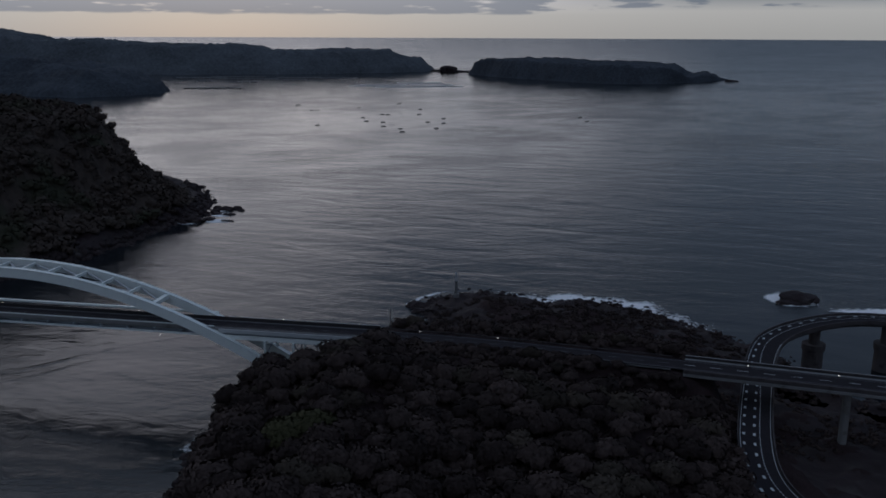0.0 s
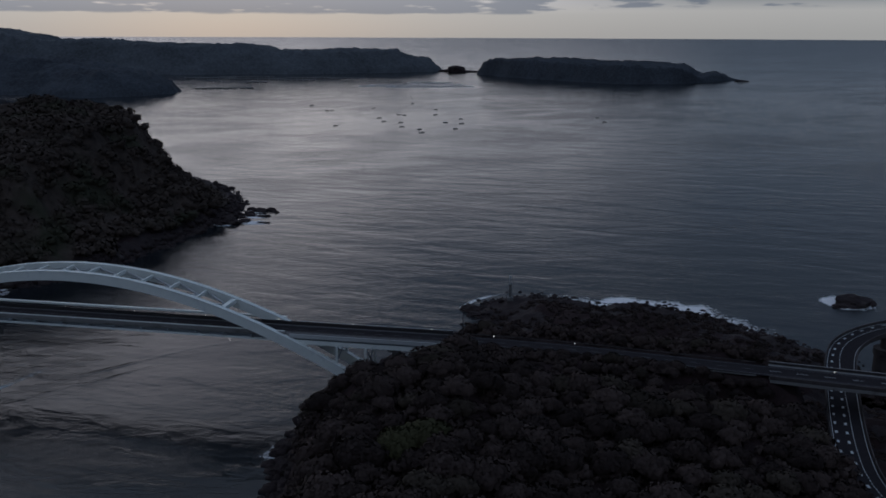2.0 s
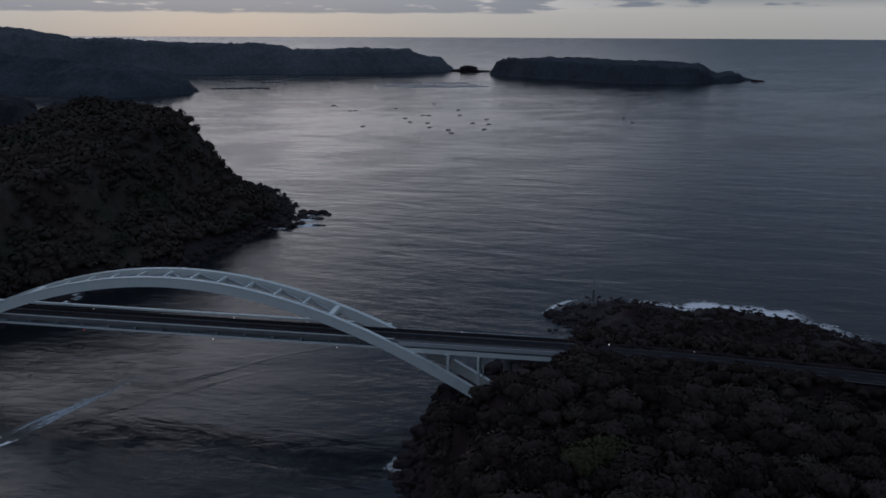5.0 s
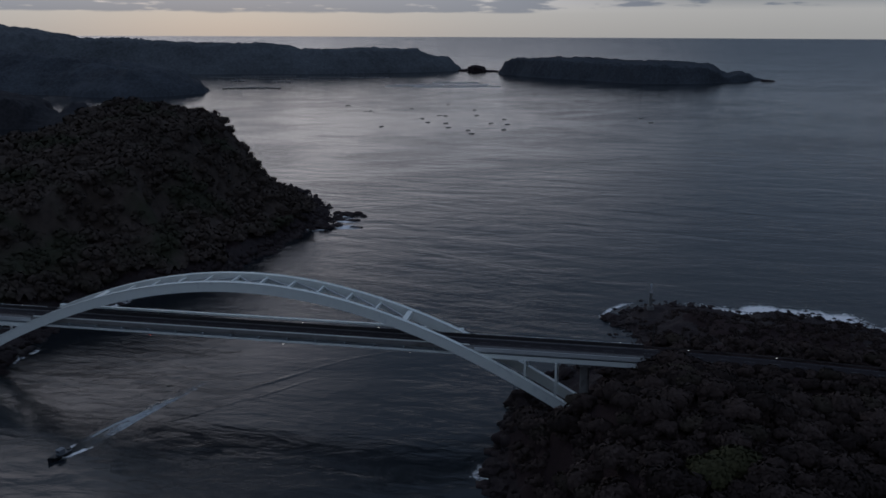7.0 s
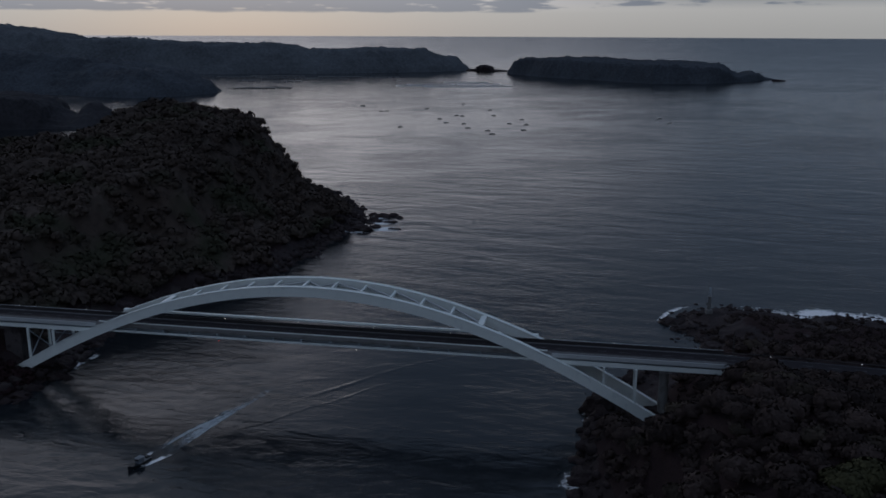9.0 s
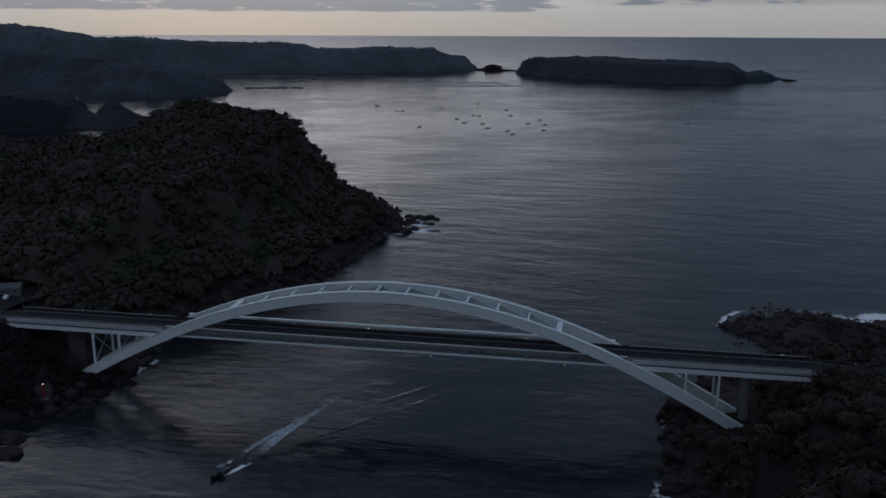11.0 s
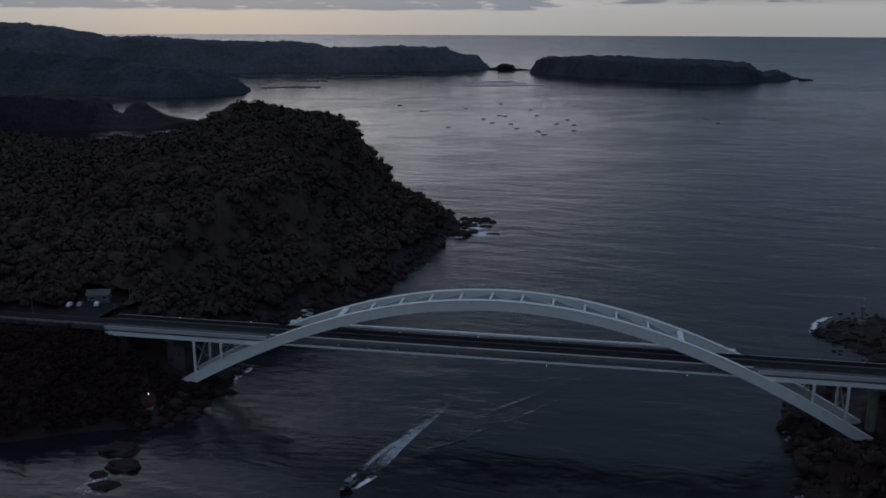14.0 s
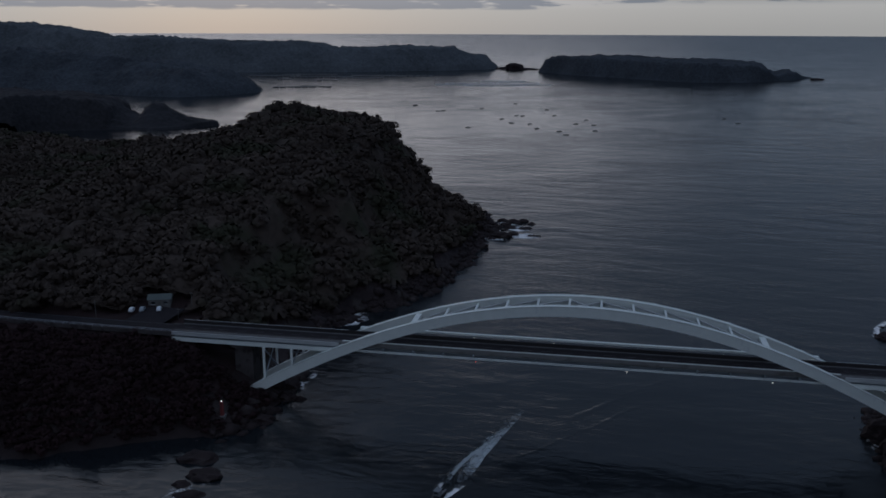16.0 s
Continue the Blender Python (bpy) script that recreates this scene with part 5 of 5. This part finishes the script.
def build_boat(at, heading):
    b = thing("fishing_boat", "small fishing boat with a dark cabin under way", "boat", at=at, turn=heading)
    st = [(-4.2, 1.25, 0.75), (-2, 1.4, 0.75), (1, 1.35, 0.85), (3, 0.85, 1.05), (4.6, 0.06, 1.35)]
    c, fs = [], []
    for x, w, h in st:
        c += [(x, -w * 0.6, -0.35), (x, w * 0.6, -0.35), (x, w, h), (x, -w, h)]
    for i in range(4):
        fs += [(4 * i + j, 4 * i + (j + 1) % 4, 4 * i + 4 + (j + 1) % 4, 4 * i + 4 + j) for j in range(4)]
    part("hull", Form().add(c, fs + [(0, 1, 2, 3), (16, 17, 18, 19)]), DARK, b, "dark wet hull")
    part("deck", Form().box(-4.0, -1.1, 0.76, 1.5, 1.1, 0.84), RAFT_WOOD, b)
    cab = part("cabin", Form().box(-1.4, -0.8, 0.84, 0.8, 0.8, 2.3).box(-1.6, -0.95, 2.3, 1.0, 0.95, 2.42), FLOAT, b, "grey wheelhouse")
    part("window", Form().box(0.802, -0.7, 1.5, 0.83, 0.7, 2.1), DARK, cab)
    part("mast", Form().tube((-1.0, 0, 2.4), (-1.0, 0, 4.4), 0.05, n=6), RAIL, b)
    part("engine_box", Form().box(-4.0, -0.5, 0.84, -3.0, 0.5, 1.4), DARK, b)


BOAT = Vector((-209.5, 261.0))
way = Vector((-19, -40)).normalized()
build_boat((BOAT.x, BOAT.y, 0.15), math.degrees(math.atan2(way.y, way.x)))
back = -way
sideways = Vector((-back.y, back.x))
for s in (-1, 1):
    line = [BOAT + way * 3.5 + sideways * s * 0.8 + (back * 1.0 + sideways * s * 0.2) * k for k in np.linspace(0, 17, 12)]
    surf("bow_wave", [tuple(p) for p in line], 1.1, 1.1, 450 + s, "white bow wave beside the boat", 0.72, 0.08)
    line = [BOAT + back * (4 + k) + sideways * s * (0.9 + 1.6 * math.sin(min(k / 30, 1) * math.pi)) for k in np.linspace(0, 46, 40)]
    surf("wake_edge", [tuple(p) for p in line], 1.0, 1.2, 460 + s, "bright edge of the wake", 0.95, 0.075, WAKE)
line = [BOAT + back * k + sideways * (0.00012 * k * k) for k in np.linspace(3, 58, 40)]
surf("wake_near", [tuple(p) for p in line], 2.8, 3.0, 455, "white churned wake behind the boat", 0.72, 0.07, WAKE)
line = [BOAT + back * k - sideways * 1.2 for k in np.linspace(8, 78, 40)]
surf("wake_far", [tuple(p) for p in line], 1.2, 4.6, 456, "fading wake behind the boat", 0.8, 0.065, WAKE)


def wake_swell(a, b, wide, tall, seed):
    """A low smooth ridge of water left by the boat, from a to b."""
    a, b = Vector(a), Vector(b)
    d = b - a
    n, rows = max(12, int(d.length / 1.5)), 9
    s = Vector((-d.y, d.x)).normalized()
    V, F = [], []
    for i in range(n + 1):
        q = i / n
        p = a + d * q
        bend = 1.2 * float(rough2(p.x, p.y, 14, seed, 2))
        h = tall * math.sin(math.pi * q) ** 0.6 * (0.8 + 0.4 * float(rough2(p.x, p.y, 6, seed + 3, 2)))
        for j in range(rows):
            e = j / (rows - 1) * 2 - 1
            c = p + s * (bend + e * wide)
            V.append((c.x, c.y, 0.012 + max(h, 0) * math.cos(e * math.pi / 2) ** 2))
    for i in range(n):
        for j in range(rows - 1):
            k = i * rows + j
            F.append((k, k + rows, k + rows + 1, k + 1))
    solid("wake_swell", Form().add(V, F), SEA, "low smooth swell left by the boat", "water", kind="stuff", smooth=True)


for a, b, wide, tall, seed in (((-176, 303), (-140, 335), 1.9, 0.11, 480), ((-146, 331), (-110, 356), 1.6, 0.10, 482), ((-166, 302), (-133, 327), 1.3, 0.07, 485), ((-186, 285), (-160, 306), 1.2, 0.08, 490)):
    wake_swell(a, b, wide, tall, seed)

# the far end of the bridge: road, house, cars, poles ----------------------------------------------
def west_path():
    p, a, out = on_axis(U0), AX + math.pi, []
    for i in range(40):
        out.append(Vector((p.x, p.y, Z_ROAD)))
        a += radians(-0.15)
        p = p + Vector((math.cos(a), math.sin(a), 0)) * 4
    return out


WEST = west_path()
wr = thing("west_road", "dark asphalt road leaving the bridge along the headland", "road", kind="structure")
part("roadway", ribbon(WEST, -4.2, 3.6, -0.4, 0.0), ASPH, wr)
part("sidewalk", ribbon(WEST, -5.6, -4.2, -0.4, 0.15), ASPH, wr)
part("parking_apron", Form().sweep(WEST[2:7], rect(3.6, -0.4, 21, -0.03)), ASPH, wr)
for s in (-3.6, 3.0):
    part("edge_line", ribbon(WEST, s - 0.08, s + 0.08, 0.004, 0.012), WORN, wr)
part("retaining_wall", ribbon(WEST, -6.0, -5.6, -1.2, 0.4), CONC_DARK, wr)
f = Form()
for p, q in zip(WEST, WEST[1:]):
    d = (q - p).normalized()
    s = Vector((d.y, -d.x, 0))
    e = p - s * 5.3
    f.box(e.x - 0.06, e.y - 0.06, e.z, e.x + 0.06, e.y + 0.06, e.z + 1.1)
f.sweep(WEST, rect(-5.36, 1.0, -5.24, 1.1)).sweep(WEST, rect(-5.34, 0.55, -5.26, 0.62))
part("guard_rail", f, STEEL_IN, wr)


def build_house(at, turn, L, Wd, Hh, label, roof_mat):
    h = thing("house", label, "house", at=at, turn=turn)
    wall = part("wall", Form().box(-L / 2, -Wd / 2, -1.5, L / 2, Wd / 2, Hh), PLASTER, h)
    r = Form().add([(-L / 2 - 0.5, -Wd / 2 - 0.5, Hh), (L / 2 + 0.5, -Wd / 2 - 0.5, Hh), (L / 2 + 0.5, Wd / 2 + 0.5, Hh), (-L / 2 - 0.5, Wd / 2 + 0.5, Hh), (-L / 2 - 0.5, 0, Hh + 1.7), (L / 2 + 0.5, 0, Hh + 1.7)],
                   [(0, 1, 5, 4), (2, 3, 4, 5), (0, 4, 3), (1, 2, 5), (0, 3, 2, 1)])
    part("roof", r, roof_mat, h, "pale sheet roof")
    for k in (-0.28, 0.28):
        w = part("window", Form().box(k * L - 0.7, -Wd / 2 - 0.06, 0.9, k * L + 0.7, -Wd / 2 - 0.01, 2.1), DARK, h)
        part("frame", Form().box(k * L - 0.8, -Wd / 2 - 0.09, 2.1, k * L + 0.8, -Wd / 2 - 0.01, 2.2).box(k * L - 0.8, -Wd / 2 - 0.09, 0.8, k * L + 0.8, -Wd / 2 - 0.01, 0.9), WHITE, w)
    part("door", Form().box(-0.45, -Wd / 2 - 0.07, 0, 0.45, -Wd / 2 - 0.01, 2.0), WOODP, h)
    return h


build_house((-322.5, 369, 23.9), 8, 8.5, 5, 2.8, "small pale rest house with a greenish roof beside the road", GREEN)


def build_car(at, turn, label, paint):
    c = thing("car", label, "car", "parked cars beside the bridge", at=at, turn=turn)
    prof = [(-2.0, 0.25), (2.0, 0.25), (2.05, 0.75), (1.2, 0.95), (0.6, 1.45), (-1.3, 1.48), (-1.95, 0.95)]
    n = len(prof)
    body = Form().add([(x, s * (0.84 if z < 1 else 0.68), z) for s in (-1, 1) for x, z in prof], [tuple(range(n)), tuple(range(2 * n - 1, n - 1, -1))] + [(i, n + i, n + (i + 1) % n, (i + 1) % n) for i in range(n)])
    part("body", body, paint, c)
    part("windshield", Form().add([(1.2, -0.72, 0.99), (1.2, 0.72, 0.99), (0.64, 0.62, 1.42), (0.64, -0.62, 1.42)], [(0, 1, 2, 3)]), DARK, c)
    for s in (-1, 1):
        part("side_window", Form().box(-1.2, s * 0.79 - 0.02, 1.0, 0.6, s * 0.79 + 0.02, 1.35), DARK, c)
        for x in (-1.25, 1.3):
            w = part("wheel", Form().tube((x, s * 0.70, 0.31), (x, s * 0.87, 0.31), 0.31, n=14), DARK, c)
            part("rim", Form().tube((x, s * 0.872, 0.31), (x, s * 0.885, 0.31), 0.19, n=10), STEEL_IN, w)
    return c


for at, turn, pm, lb in (((-320.5, 361, Z_ROAD - 0.03), 100, WHITE, "white parked car beside the road"), ((-327, 360.5, Z_ROAD - 0.03), 96, STEEL_IN, "grey parked car beside the road"),
                         ((-331, 360, Z_ROAD - 0.03), 96, WHITE, "white parked car beside the road")):
    build_car(at, turn, lb, pm)
for x, y, h in ((-342, 352, 8.5), (-346, 368, 9), (-309, 366, 7.5), (-311.5, 356, 5)):
    z = float(head_height(np.array([x]), np.array([y]))[0])
    p = thing("utility_pole", "grey utility pole beside the headland road", "pole", "poles along the headland road", at=(x, y, z - 0.3))
    part("shaft", Form().tube((0, 0, 0), (0, 0, h), 0.16, 0.1, 8), WOODP, p)
    part("crossarm", Form().box(-0.9, -0.06, h - 0.8, 0.9, 0.06, h - 0.66), WOODP, p)
for x, y, z, g in ((-303, 381, 30, "small lamp among the trees"), (-346, 392, 31, "small lamp among the trees")):
    zz = float(head_height(np.array([x]), np.array([y]))[0])
    l = thing("post_lamp", g + " on a thin post", "lamp", "lamps on the headland", at=(x, y, zz - 0.2))
    part("post", Form().tube((0, 0, 0), (0, 0, 3.6), 0.07, n=6), RAIL, l)
    part("globe", Form().tube((0, 0, 3.6), (0, 0, 3.9), 0.14, 0.1, 8), LAMP, l)
zz = float(head_height(np.array([-283.5]), np.array([308.0]))[0])
g = thing("red_beacon", "small faded red beacon pillar on the shore", "beacon", at=(-283.5, 308, max(zz, 0.6) - 0.4))
part("plinth", Form().box(-1.1, -1.1, -1.5, 1.1, 1.1, 0.7), CONC, g)
part("pillar", Form().tube((0, 0, 0.7), (0, 0, 5.6), 0.75, 0.6, 14), RED, g, "faded red pillar")
part("lantern", Form().tube((0, 0, 5.6), (0, 0, 6.0), 0.16, 0.12, 8), LAMP, g, "white lit lantern")
# navigation lights below the deck
for u, m, lb in ((22.0, LAMP_RED, "small red navigation light under the deck"), (73.0, LAMP, "small white navigation light under the deck"), (119.0, LAMP, "small white navigation light under the deck")):
    l = thing("navigation_light", lb, "lamp", "navigation lights under the deck", at=on_axis(u, -RIBS / 2, 21.2))
    part("hanger", Form().box(-0.05, -0.05, 0.2, 0.05, 0.05, 0.85), RAIL, l)
    part("lens", Form().tube((0, 0, -0.05), (0, 0, 0.15), 0.1, 0.1, 8), m, l)
for x, y in ((-8, 288.6), (19, 281.8), (96, 256.5), (121, 248.5)):
    l = thing("road_stud_light", "small white marker light beside the road", "lamp", "marker lights along the road", at=(x, y, Z_ROAD + 0.9))
    part("post", Form().tube((0, 0, -1.2), (0, 0, 0.02), 0.06, n=6), RAIL, l)
    part("lens", Form().box(-0.11, -0.1, 0.02, 0.11, 0.1, 0.22), LAMP, l)

# a few houses on the far coast
for k, (x, y) in enumerate(((-1370, 2935), (-1345, 2925), (-1320, 2930), (-1295, 2915), (-1260, 2918), (-1230, 2905), (-1480, 2945))):
    z = float(coast_far_height(np.array([float(x)]), np.array([float(y)]))[0])
    build_house((x, y, z + 1.0), 7 * k, 9, 7, 4, "pale house far off on the wooded coast", GREEN if k % 3 else PLASTER)

# tall pines on the headland's crest
for k in range(16):
    x = -306 + 3.3 * k + rng.uniform(-1.2, 1.2)
    y = 640 + rng.uniform(-8, 8)
    z = float(head_height(np.array([x]), np.array([y]))[0])
    t = plant_tree((x, y, z + 2.6), rng.uniform(0, 6.28), rng.uniform(0.28, 0.46), int(rng.integers(6)), "dark tree standing up from the headland crest")
    t.scale.z *= rng.uniform(1.9, 2.7)
    t["group"] = "trees on the headland crest"
